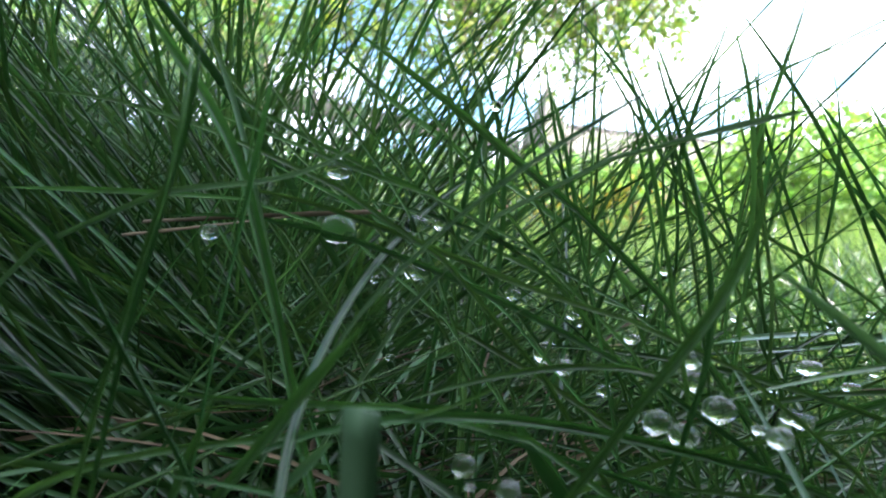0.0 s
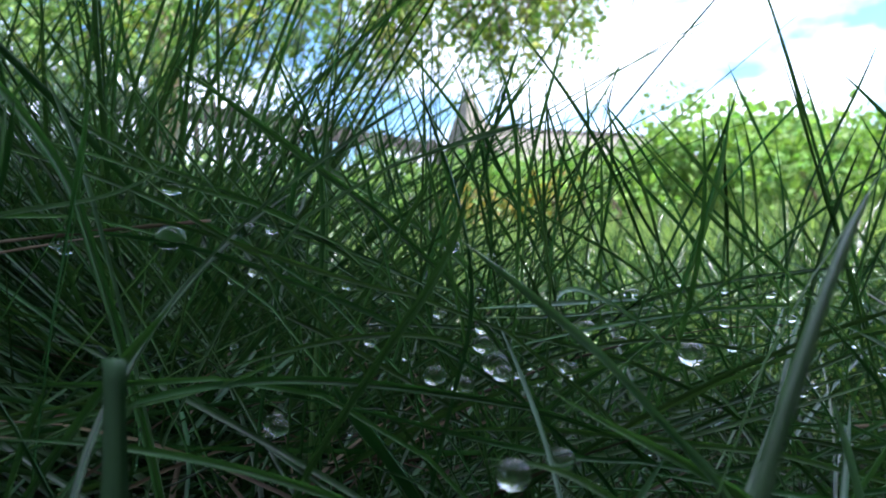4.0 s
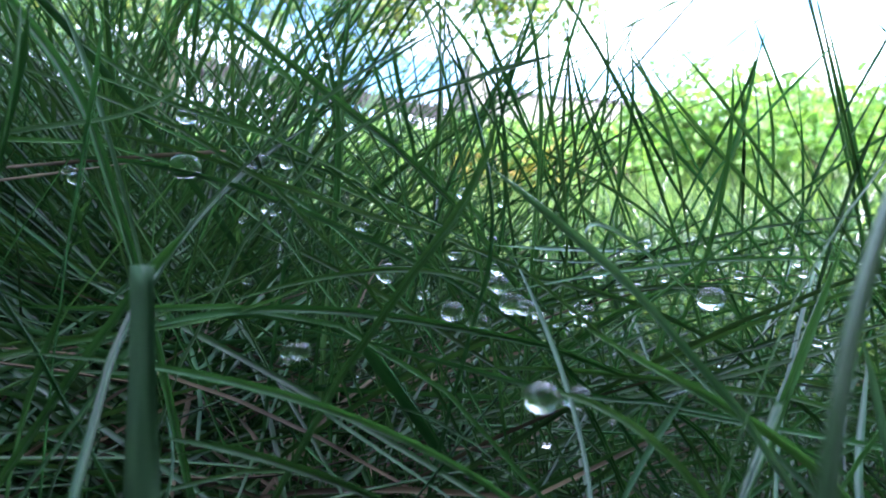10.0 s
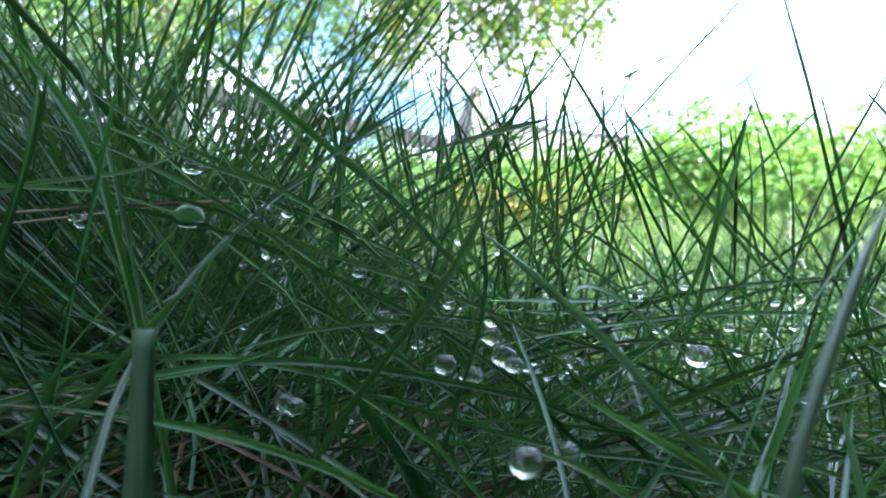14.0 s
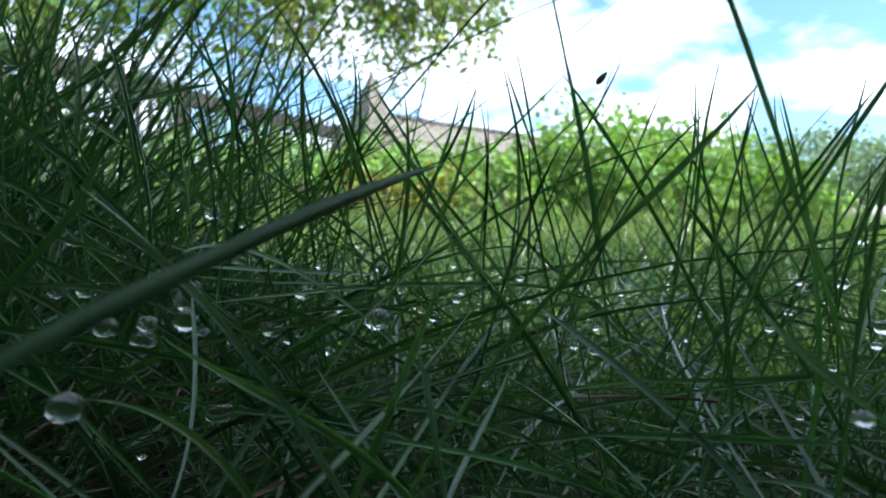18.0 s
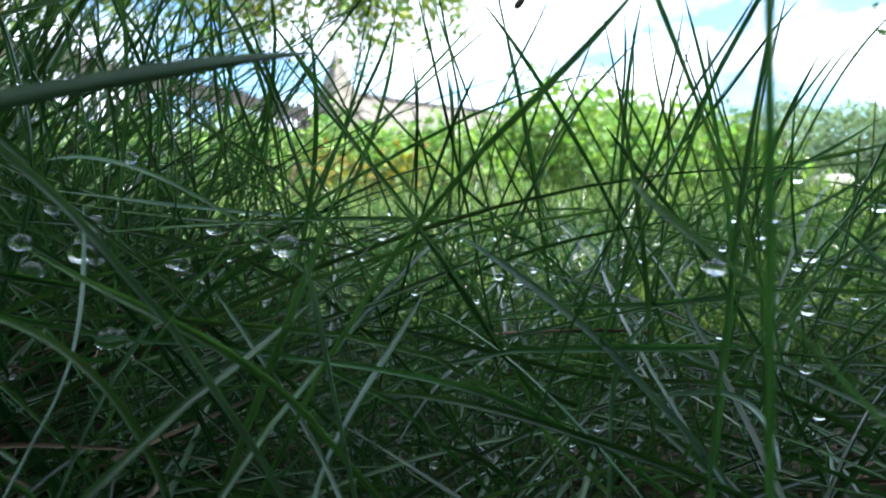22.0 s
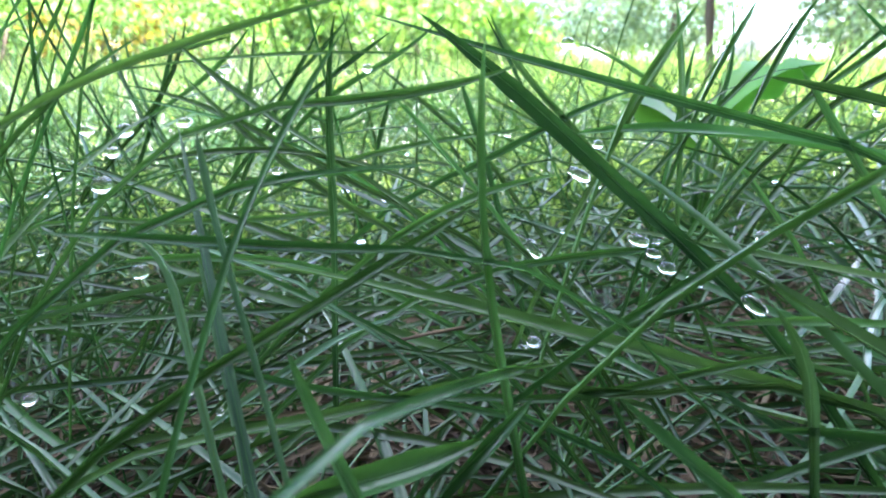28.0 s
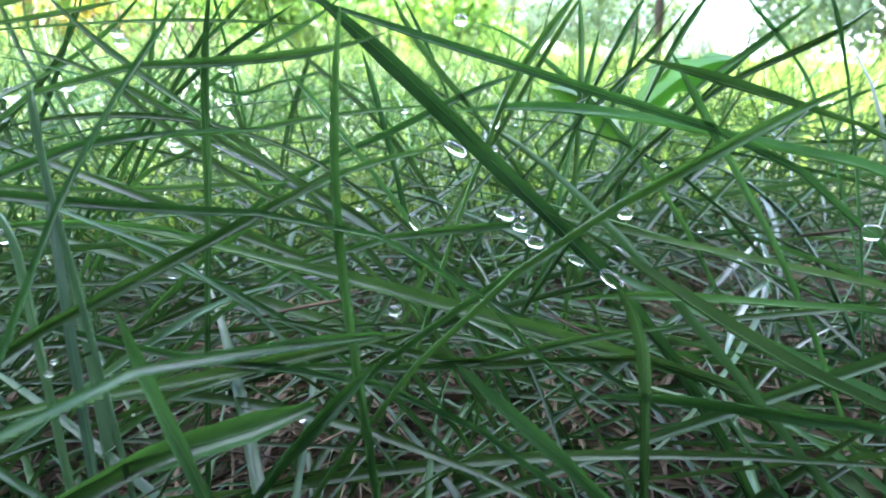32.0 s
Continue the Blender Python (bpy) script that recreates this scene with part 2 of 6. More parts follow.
def blade_strips(rng, root, az, lean0, lean1, length, width, rings, drift=0.5, fold=0.5):
    """Many folded, tapering grass blades at once: vertices and quads. Angles in radians, lean from the vertical."""
    n = len(root)
    s = np.linspace(0, 1, rings)
    power = rng.uniform(0.8, 1.9, n)[:, None]
    lean = lean0[:, None] + (lean1 - lean0)[:, None] * s[None, :] ** power
    turn = az[:, None] + rng.normal(0, drift, n)[:, None] * s[None, :]
    tan = np.stack([np.sin(lean) * np.cos(turn), np.sin(lean) * np.sin(turn), np.cos(lean)], -1)
    step = (length / (rings - 1))[:, None, None]
    mid = (tan[:, 1:] + tan[:, :-1]) / 2 * step
    spine = np.concatenate([root[:, None], root[:, None] + np.cumsum(mid, 1)], 1)
    side = np.stack([-np.sin(turn), np.cos(turn), 0 * turn], -1)
    up = np.cross(tan, side)
    tw = rng.uniform(-1.2, 1.2, n)[:, None] + rng.normal(0, 0.5, n)[:, None] * s[None, :]
    across = side * np.cos(tw)[..., None] + up * np.sin(tw)[..., None]
    out = -side * np.sin(tw)[..., None] + up * np.cos(tw)[..., None]
    taper = np.minimum(1.0, 0.55 + 1.5 * s) * np.minimum(1.0, 1.9 * (1 - s) ** 0.8 + 0.03)
    half = (width[:, None] * taper[None, :] / 2)[..., None]
    v = np.stack([spine - across * half, spine - out * half * fold * 2, spine + across * half], 2)
    verts = v.reshape(-1, 3)
    b = (np.arange(n)[:, None] * rings + np.arange(rings - 1)[None, :])[..., None] * 3
    quads = np.concatenate([np.stack([b, b + 1, b + 4, b + 3], -1), np.stack([b + 1, b + 2, b + 5, b + 4], -1)], 2)
    return verts, quads.reshape(-1, 4), spine


def leaf_cards(rng, centre, size, flat=0.0, points=3):
    """Small pointed leaves, folded along the midrib: six corners and two quads each."""
    n = len(centre)
    d = rng.normal(size=(n, 3))
    d[:, 2] = d[:, 2] * (1 - flat) - 0.5
    d /= np.linalg.norm(d, axis=1, keepdims=True)
    e = np.cross(d, rng.normal(size=(n, 3)))
    e /= np.linalg.norm(e, axis=1, keepdims=True)
    f = np.cross(d, e)
    L, W = size[:, None], (size * rng.uniform(0.55, 0.8, n))[:, None]
    lift = f * W * 0.18
    a, tip = centre, centre + d * L
    v = np.stack([a, centre + d * L * 0.35 + e * W / 2 + lift, centre + d * L * 0.75 + e * W * 0.33 + lift, tip,
                  centre + d * L * 0.75 - e * W * 0.33 + lift, centre + d * L * 0.35 - e * W / 2 + lift], 1)
    b = (np.arange(n) * 6)[:, None]
    quads = np.concatenate([b + [[0, 1, 2, 3]], b + [[0, 3, 4, 5]]], 1)
    return v.reshape(-1, 3), quads.reshape(-1, 4)


# ---- ground: one sheet to the horizon ----
def ground_height(x, y):
    """Level lawn, a little uneven close by."""
    x, y = np.asarray(x, float), np.asarray(y, float)
    return -0.006 + 0.003 * np.sin(x * 31) * np.sin(y * 27) * np.exp(-np.hypot(x, y))


g_r = np.concatenate([[0.0], np.geomspace(0.02, 900, 70)])
g_a = np.linspace(0, 2 * np.pi, 65)[:-1]
gx, gy = np.outer(g_r, np.cos(g_a)) + 0.05, np.outer(g_r, np.sin(g_a)) + 0.05
gv = np.stack([gx, gy, ground_height(gx, gy)], -1).reshape(-1, 3)
gi = (np.arange(70)[:, None] * 64 + np.arange(64)[None, :])
gj = np.roll(gi, -1, 1)
gq = np.stack([gi, gi + 64, gj + 64, gj], -1).reshape(-1, 4)
# unseen wall added behind the lawn to keep the near grass in shade
unseen_wall = part("shade_wall", box_bm(-9, -0.3, -0.05, 9, 0, 4.15, 0.02), PLASTER, None)
unseen_wall.location, unseen_wall.rotation_euler = (3.04, -2.23, 0), (0, 0, math.atan(-0.35))
tagged(unseen_wall, "unseen plain grey plaster wall added for shade", "wall", kind="structure")
GROUND = plain_material("soil_and_lawn", (0.02, 0.022, 0.01), (0.05, 0.07, 0.022), rough=0.95, scale=60, rel=0.8, dist=0.004)
tagged(new("ground", mesh_of("ground", gv, gq, GROUND)), "damp dark soil under the lawn", "ground", kind="structure")

rng = np.random.default_rng(7)
CLEAR_A, CLEAR_B = np.array([0.002, 0.0, 0.052]), np.array([0.105, -0.008, 0.046])   # bare lane between the tufts


def clear_of_lane(spine, radius):
    d = CLEAR_B - CLEAR_A
    t = np.clip(((spine - CLEAR_A) @ d) / (d @ d), 0, 1)
    off = spine - (CLEAR_A + t[..., None] * d)
    ahead = np.where(off[..., 1] > 0, 0.62, 1.0)        # the lane is wider towards the open lawn
    off = off * np.stack([np.ones_like(ahead), ahead, np.ones_like(ahead)], -1)
    return (np.linalg.norm(off, axis=-1) > radius).all(1)


def grass_patch(name, label, n, xr, yr, lean0, lean1, length, width, rings, mat, tuft=None, radius=0.02, keep=None, spines=None, heading=None, lift=(0.0, 0.0), thin=None):
    x, y = rng.uniform(*xr, n), rng.uniform(*yr, n)
    if tuft:
        k = rng.integers(0, max(1, n // tuft[0]), n)
        cx, cy = rng.uniform(*xr, n), rng.uniform(*yr, n)
        x, y = cx[k] + rng.normal(0, tuft[1], n), cy[k] + rng.normal(0, tuft[1], n)
    if keep is not None:
        ok = keep(x, y)
        x, y = x[ok], y[ok]
    n = len(x)
    root = np.stack([x, y, ground_height(x, y)], -1)
    az = rng.uniform(0, 2 * np.pi, n) if heading is None else rng.normal(heading[0], heading[1], n)
    root[:, 2] += rng.uniform(*lift, n)
    v, q, spine = blade_strips(rng, root, az, rng.uniform(*lean0, n), rng.uniform(*lean1, n),
                               rng.uniform(*length, n), rng.uniform(*width, n), rings)
    spine_z = spine[..., 2].min(1)
    ok = clear_of_lane(spine, radius) & (spine_z > -0.03)
    if thin is not None:
        ok &= (root[:, 0] * 7919.0 + root[:, 1] * 3571.0) % 1.0 < thin(root[:, 0], root[:, 1])
    if spines is not None:
        spines.append(spine[ok])
    v = v.reshape(n, -1, 3)[ok].reshape(-1, 3)
    per = 2 * (rings - 1)
    q = q[:ok.sum() * per]
    v[:, 2] = np.maximum(v[:, 2], ground_height(v[:, 0], v[:, 1]) - 0.002)
    ob = new(name, mesh_of(name, v, q, mat))
    return tagged(ob, label, "grass", kind="stuff")


D = math.radians
near_x, near_y = (-0.14, 0.36), (-0.05, 0.28)
grass_patch("dry_thatch", "brown dry grass stems lying on the soil", 3600, (-0.1, 0.30), (-0.04, 0.22), (D(70), D(95)), (D(80), D(100)),
            (0.02, 0.05), (0.0004, 0.0009), 5, STRAW, radius=0.010)
SPINES = []


def open_soil(x, y):
    """Share of the short grass left standing: little where the soil shows through."""
    return np.where((x > 0.07) & (y < 0.055), 0.28, np.where((x < 0.014) & (y < 0.075), 0.12, 0.85))


def behind_tangle(x, y):
    """The tussock is loose at its front, where the tangle lies."""
    return np.where(y < 0.062, 0.10, np.where(y < 0.08, 0.45, 0.95))


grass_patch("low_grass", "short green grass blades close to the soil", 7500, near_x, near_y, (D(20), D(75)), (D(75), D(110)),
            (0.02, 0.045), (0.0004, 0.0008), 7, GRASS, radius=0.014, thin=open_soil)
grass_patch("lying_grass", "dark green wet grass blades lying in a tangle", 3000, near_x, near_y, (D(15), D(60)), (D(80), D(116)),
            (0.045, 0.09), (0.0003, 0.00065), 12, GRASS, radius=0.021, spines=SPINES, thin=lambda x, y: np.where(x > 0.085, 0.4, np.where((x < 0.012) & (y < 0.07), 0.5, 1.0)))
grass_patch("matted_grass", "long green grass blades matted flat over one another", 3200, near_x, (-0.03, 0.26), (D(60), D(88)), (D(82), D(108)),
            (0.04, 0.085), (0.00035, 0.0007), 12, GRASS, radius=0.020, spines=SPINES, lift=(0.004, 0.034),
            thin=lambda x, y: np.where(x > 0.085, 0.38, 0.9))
grass_patch("upright_grass", "thin upright green grass blades", 900, (-0.16, 0.42), (0.07, 0.42), (D(0), D(30)), (D(10), D(75)),
            (0.045, 0.085), (0.0003, 0.0006), 11, GRASS, radius=0.036)
grass_patch("crossing_grass", "fine green grass blades crossing one another", 650, (-0.12, 0.34), (0.11, 0.40), (D(25), D(60)), (D(30), D(80)),
            (0.06, 0.10), (0.0003, 0.0006), 11, GRASS, radius=0.04, heading=(0.0, 0.7))
grass_patch("crossing_grass", "fine green grass blades crossing one another", 1000, (-0.06, 0.40), (0.085, 0.40), (D(25), D(60)), (D(30), D(80)),
            (0.06, 0.10), (0.0003, 0.0006), 11, GRASS, radius=0.04, heading=(3.0, 0.7))
grass_patch("grass_fringe", "loose fine grass standing at the edge of the shade", 1900, (0.08, 0.50), (0.02, 0.42), (D(5), D(55)), (D(15), D(85)),
            (0.05, 0.085), (0.0004, 0.0008), 11, GRASS, radius=0.055, keep=lambda x, y: x * 0.8 + y * 0.6 > 0.17, thin=lambda x, y: 0.6 + 0 * x)
grass_patch("grass_tussock", "dense tall tussock of fine dark grass", 5200, (-0.10, -0.004), (0.035, 0.13), (D(22), D(60)), (D(35), D(98)),
            (0.075, 0.15), (0.0003, 0.0007), 14, GRASS, tuft=(30, 0.010), radius=0.03, heading=(3.1, 0.9), thin=behind_tangle)
grass_patch("leaning_tussock", "tall grass leaning to one side over the tussock", 4600, (-0.08, 0.016), (0.04, 0.14), (D(28), D(55)), (D(36), D(78)),
            (0.08, 0.15), (0.0003, 0.0007), 14, GRASS, radius=0.03, heading=(3.1, 0.5), thin=behind_tangle)
grass_patch("crossing_tussock", "fine grass crossing over the dark tussock", 1500, (-0.14, -0.01), (0.05, 0.14), (D(25), D(55)), (D(35), D(85)),
            (0.07, 0.12), (0.0003, 0.0006), 14, GRASS, radius=0.032, heading=(0.0, 0.6),
            keep=lambda x, y: x < -0.01 - 0.1 * y, thin=behind_tangle)
grass_patch("back_tussock", "tall dark tussock behind the leaning grass", 2900, (-0.24, -0.02), (0.11, 0.22), (D(22), D(55)), (D(30), D(85)),
            (0.12, 0.21), (0.0004, 0.0008), 12, GRASS, radius=0.04, heading=(3.0, 1.0), thin=lambda x, y: 0.8 + 0 * x)
grass_patch("tussock_crest", "tall fine grass along the crest of the tussock", 900, (-0.13, -0.025), (0.10, 0.16), (D(12), D(50)), (D(25), D(85)),
            (0.11, 0.17), (0.0004, 0.0008), 13, GRASS, radius=0.045)
grass_patch("standing_grass", "fine upright grass standing in loose tufts", 140, (-0.04, 0.028), (0.065, 0.17), (D(0), D(30)), (D(10), D(80)),
            (0.055, 0.10), (0.0003, 0.0006), 11, GRASS, tuft=(9, 0.006), radius=0.034)


def above_view(spine):
    """True for blades that stay over and behind the lane."""
    y, z = spine[..., 1], spine[..., 2]
    return ((y < -0.035) | (z > 0.085 + 0.75 * (y + 0.035))).all(1)


def overhanging_grass(n):
    """Unseen tall grass added on the near side of the lane, bending over it to block skylight."""
    x, y = rng.uniform(-0.12, 0.34, n), rng.uniform(-0.11, -0.05, n)
    v, q, spine = blade_strips(rng, np.stack([x, y, ground_height(x, y)], -1), rng.normal(1.5, 0.7, n), rng.uniform(0, D(25), n),
                               rng.uniform(D(20), D(100), n), rng.uniform(0.09, 0.18, n), rng.uniform(0.0005, 0.0011, n), 12)
    ok = above_view(spine) & clear_of_lane(spine, 0.025)
    ok &= (x * 7919.0 + y * 3571.0) % 1.0 < 0.85
    v = v.reshape(n, -1, 3)[ok].reshape(-1, 3)
    tagged(new("overhanging_grass", mesh_of("overhanging_grass", v, q[:ok.sum() * 22], GRASS)), "unseen tall green grass bending over to block skylight", "grass", kind="stuff")


overhanging_grass(14000)
# out-of-view tussock, added to cut the light coming from the right
grass_patch("side_tussock", "unseen tall dense grass tussock added beside the lane to block light", 4200, (0.10, 0.34), (-0.17, -0.06), (D(0), D(15)), (D(5), D(45)),
            (0.10, 0.18), (0.0006, 0.0012), 9, GRASS, radius=0.03, heading=(-0.6, 0.9), thin=lambda x, y: 0.8 + 0 * x)
grass_patch("slender_grass", "slender tall grass blades standing singly", 50, (-0.005, 0.05), (0.075, 0.15), (D(0), D(22)), (D(5), D(50)),
            (0.07, 0.115), (0.0003, 0.00055), 12, GRASS, radius=0.05)
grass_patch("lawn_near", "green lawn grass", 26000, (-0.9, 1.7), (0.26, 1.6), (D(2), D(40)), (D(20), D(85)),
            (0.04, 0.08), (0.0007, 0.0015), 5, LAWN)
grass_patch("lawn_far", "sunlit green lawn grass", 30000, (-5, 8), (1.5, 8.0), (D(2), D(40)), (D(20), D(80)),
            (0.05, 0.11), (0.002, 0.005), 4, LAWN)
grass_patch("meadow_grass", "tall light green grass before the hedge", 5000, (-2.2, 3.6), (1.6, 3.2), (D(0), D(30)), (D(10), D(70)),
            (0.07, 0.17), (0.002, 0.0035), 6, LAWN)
grass_patch("lawn_behind", "green lawn grass", 4000, (-0.9, 1.2), (-0.9, -0.06), (D(2), D(40)), (D(20), D(80)),
            (0.05, 0.09), (0.0015, 0.003), 4, LAWN)
grass_patch("lawn_beside", "green lawn grass", 5000, (0.36, 1.2), (-0.3, 0.28), (D(2), D(40)), (D(20), D(80)),
            (0.05, 0.085), (0.0007, 0.0014), 5, LAWN)

# turf in the lightened lawn colour paints sun beyond the shade edge
grass_patch("sunlit_turf", "short turf in sun-lightened green along the edge of the shade", 5200, (-0.14, 0.36), (0.07, 0.27), (D(5), D(45)), (D(20), D(85)),
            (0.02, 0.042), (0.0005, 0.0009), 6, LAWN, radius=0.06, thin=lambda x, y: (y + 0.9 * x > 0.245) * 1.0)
grass_patch("slanting_tussock", "long fine grass slanting over from the tussock", 3000, (-0.09, 0.020), (0.06, 0.14), (D(30), D(56)), (D(40), D(80)),
            (0.08, 0.17), (0.0003, 0.0007), 13, GRASS, radius=0.034, heading=(3.15, 0.35))
grass_patch("tangled_grass", "thin dark grass blades tangled before the tussock", 1150, (-0.06, 0.022), (0.026, 0.10), (D(50), D(88)), (D(60), D(112)),
            (0.03, 0.07), (0.0003, 0.0006), 11, GRASS, radius=0.023, lift=(0.002, 0.042))
grass_patch("brown_tangle", "brown dead grass stems caught in the tangle", 520, (-0.06, 0.02), (0.03, 0.09), (D(55), D(90)), (D(70), D(105)),
            (0.02, 0.055), (0.0003, 0.0006), 8, STRAW, radius=0.025, lift=(0.002, 0.036))
grass_patch("brown_thatch", "tangled brown dead grass stems over dark soil", 2200, (0.075, 0.22), (-0.03, 0.075), (D(60), D(92)), (D(72), D(100)),
            (0.012, 0.035), (0.0004, 0.0009), 6, STRAW, radius=0.016, lift=(0.0, 0.010))
grass_patch("coarse_grass", "broad green grass blades lying over the thatch", 240, (0.075, 0.20), (-0.03, 0.075), (D(50), D(85)), (D(75), D(100)),
            (0.04, 0.08), (0.0006, 0.0010), 12, GRASS, radius=0.022, lift=(0.002, 0.026))


def along(az, dist, z):
    """A place by bearing (degrees clockwise from +y), distance and height."""
    return Vector((math.sin(radians(az)) * dist, math.cos(radians(az)) * dist, z))


# ---- hedge and bushes ----
def bush(name, label, az, dist, width, depth, height, leaves, size, mat, seed, group=""):
    r = np.random.default_rng(seed)
    root = new(name)
    root.location = along(az, dist, -0.01)
    tagged(root, label, "bush", group)
    for k in range(7):
        a, t = r.uniform(0, 6.28), r.uniform(0.3, 1.0)
        top = Vector((math.cos(a) * width * 0.35 * t, math.sin(a) * depth * 0.35 * t, height * r.uniform(0.6, 0.9)))
        part("stem", tube_bm([(top.x * 0.1, top.y * 0.1, 0), top * 0.5 + Vector((r.normal(0, .03), r.normal(0, .03), 0)), top],
                             [0.012, 0.008, 0.003], 5), TWIG, root)
    m = leaves // 14
    cl = r.normal(size=(m, 3))
    cl /= np.linalg.norm(cl, axis=1, keepdims=True)
    cl *= r.uniform(0.55, 1.0, (m, 1)) ** 0.5
    lump = 1 + 0.16 * np.sin(cl[:, :1] * 7 + seed) + 0.13 * np.sin(cl[:, 1:2] * 9) + 0.10 * np.sin(cl[:, 2:] * 11 + cl[:, :1] * 8)
    cl = cl * lump * [width / 2, depth / 2, height / 2] + [0, 0, height / 2]
    c = np.repeat(cl, 14, 0) + r.normal(0, size * 1.1, (m * 14, 3))
    c[:, 2] = np.maximum(c[:, 2], 0.02)
    v, q = leaf_cards(r, c, r.uniform(0.6, 1.3, len(c)) * size)
    ob = new("foliage", mesh_of("foliage", v, q, mat, False))
    ob.parent = root
    return root


def hedge_row():
    bush("garden_bush", "rounded leafy bush in full sun", 29.3, 3.3, 0.85, 0.7, 0.61, 3600, 0.042, HEDGE, 3)
    rows = [(8, 3.4, .47), (14.5, 3.3, .44), (20.5, 3.2, .42), (25, 3.4, .43), (34.5, 3.1, .47), (38.5, 2.8, .36), (42, 2.9, .24),
            (2, 3.5, .46), (-4.5, 3.5, .46), (-11, 3.5, .47), (-18, 3.4, .47), (-25, 3.4, .49), (-31, 3.3, .49)]
    for k, (az, d, h) in enumerate(rows):
        bush("hedge_bush", "light green bush of the low hedge along the lawn", az, d, 0.66, 0.55, h, 2300, 0.04, HEDGE, 20 + k, "hedge along the lawn")
    for k, (az, d, h) in enumerate([(11, 2.9, .33), (17, 2.8, .30), (5, 2.9, .29), (23, 2.8, .26), (37, 2.5, .24)]):
        bush("leafy_weed", "leafy green weed before the hedge", az, d, 0.34, 0.3, h, 420, 0.034, HEDGE, 60 + k, "weeds before the hedge")
    for k, (az, d, h) in enumerate([(10, 2.85, .30), (15.5, 2.8, .27)]):
        bush("yellowing_plant", "yellowing garden plant before the hedge", az, d, 0.28, 0.24, h, 260, 0.034, HEDGE_OLD, 50 + k)


hedge_row()


# ---- picket fence ----
def picket_fence(p0, p1, top, n):
    root = new("picket_fence")
    root.location = p0
    tagged(root, "weathered picket fence, coloured dark for shade, with a broad top rail", "fence")
    d = Vector(p1) - Vector(p0)
    ln = d.length
    root.rotation_euler = (0, 0, math.atan2(d.y, d.x))
    part("top_rail", box_bm(0, -0.04, top - 0.2, ln, 0.04, top, 0.012), FENCE_WOOD, root)
    part("bottom_rail", box_bm(0, -0.025, 0.25, ln, 0.025, 0.33, 0.01), FENCE_WOOD, root)
    first = None
    r = random.Random(4)
    for k in range(n):
        x = (k + 0.5) * ln / n
        if first is None:
            first = part("picket", box_bm(-0.035, -0.065, 0.0, 0.035, -0.041, top + 0.06, 0.01), FENCE_WOOD, root)
            ob = first
        else:
            ob = new("picket", first.data)
            ob.parent = root
        ob.location = (x, 0, r.uniform(-0.03, 0.02))
        ob.rotation_euler = (0, r.uniform(-0.03, 0.03), 0)
    for k in range(5):
        x = k * ln / 4
        part("post", box_bm(x - 0.05, -0.0285, 0, x + 0.05, 0.07, top + 0.03, 0.012), FENCE_WOOD, root)


picket_fence(along(-30, 6.0, -0.01), along(6.5, 10.6, -0.01), 1.58, 46)


# ---- long shed with a small pointed gable ----
def shed():
    a, b = along(8.4, 18.7, -0.01), along(25.2, 25.2, -0.01)
    root = new("shed")
    root.location = a
    d = b - a
    ln = d.length
    root.rotation_euler = (0, 0, math.atan2(d.y, d.x))
    tagged(root, "long low shed with a pale weathered board roof", "shed")
    h, eave, deep = 3.2, 2.0, 2.2
    part("wall", box_bm(0, -deep + 0.2, 0, ln, deep - 0.2, eave), ROOF, root)
    first = None
    for k in range(int(ln / 0.28)):
        if first is None:
            bm = bmesh.new()
            for y0, z0, y1, z1 in ((-deep, eave - 0.1, 0, h), (deep, eave - 0.1, 0, h)):
                q = [bm.verts.new(v) for v in ((0, y0, z0), (0.262, y0, z0), (0.262, y1, z1), (0, y1, z1))]
                w = [bm.verts.new(v.co - Vector((0, 0, 0.05))) for v in q]
                bm.faces.new(q)
                bm.faces.new(w[::-1])
                for i in range(4):
                    bm.faces.new((q[i], w[i], w[(i + 1) % 4], q[(i + 1) % 4]))
            bmesh.ops.recalc_face_normals(bm, faces=bm.faces)
            first = ob = part("roof_board", bm, ROOF, root)
        else:
            ob = new("roof_board", first.data)
            ob.parent = root
        ob.location = (k * 0.28, 0, random.Random(k).uniform(-0.012, 0.012))
    cap = None
    for k in range(int(ln / 0.42)):
        if cap is None:
            cap = ob = part("ridge_cap", box_bm(0, -0.12, h - 0.05, 0.3, 0.12, h + 0.1, 0.02), ROOF_DARK, root)
        else:
            ob = new("ridge_cap", cap.data)
            ob.parent = root
        ob.location = (k * 0.42, 0, random.Random(k + 90).uniform(-0.02, 0.03))
    # pointed turret at the near end
    turret = part("turret", box_bm(-0.84, -1.34, 0, 0.0, -0.5, 2.6, 0.02), ROOF, root, "small square turret")
    for k, mat in enumerate((ROOF, ROOF, ROOF, ROOF)):
        bm = bmesh.new()
        ring = [(-0.92, -1.42, 2.58), (0.08, -1.42, 2.58), (0.08, -0.42, 2.58), (-0.92, -0.42, 2.58)]
        a1, b1, top = Vector(ring[k]), Vector(ring[(k + 1) % 4]), Vector((-0.42, -0.92, 4.2))
        q = [bm.verts.new(v) for v in (a1, b1, top)]
        w = [bm.verts.new(v - Vector((0, 0, 0.06))) for v in (a1, b1, top)]
        bm.faces.new(q)
        bm.faces.new(w[::-1])
        for i in range(3):
            bm.faces.new((q[i], w[i], w[(i + 1) % 3], q[(i + 1) % 3]))
        part("turret_roof", bm, mat, turret)


shed()


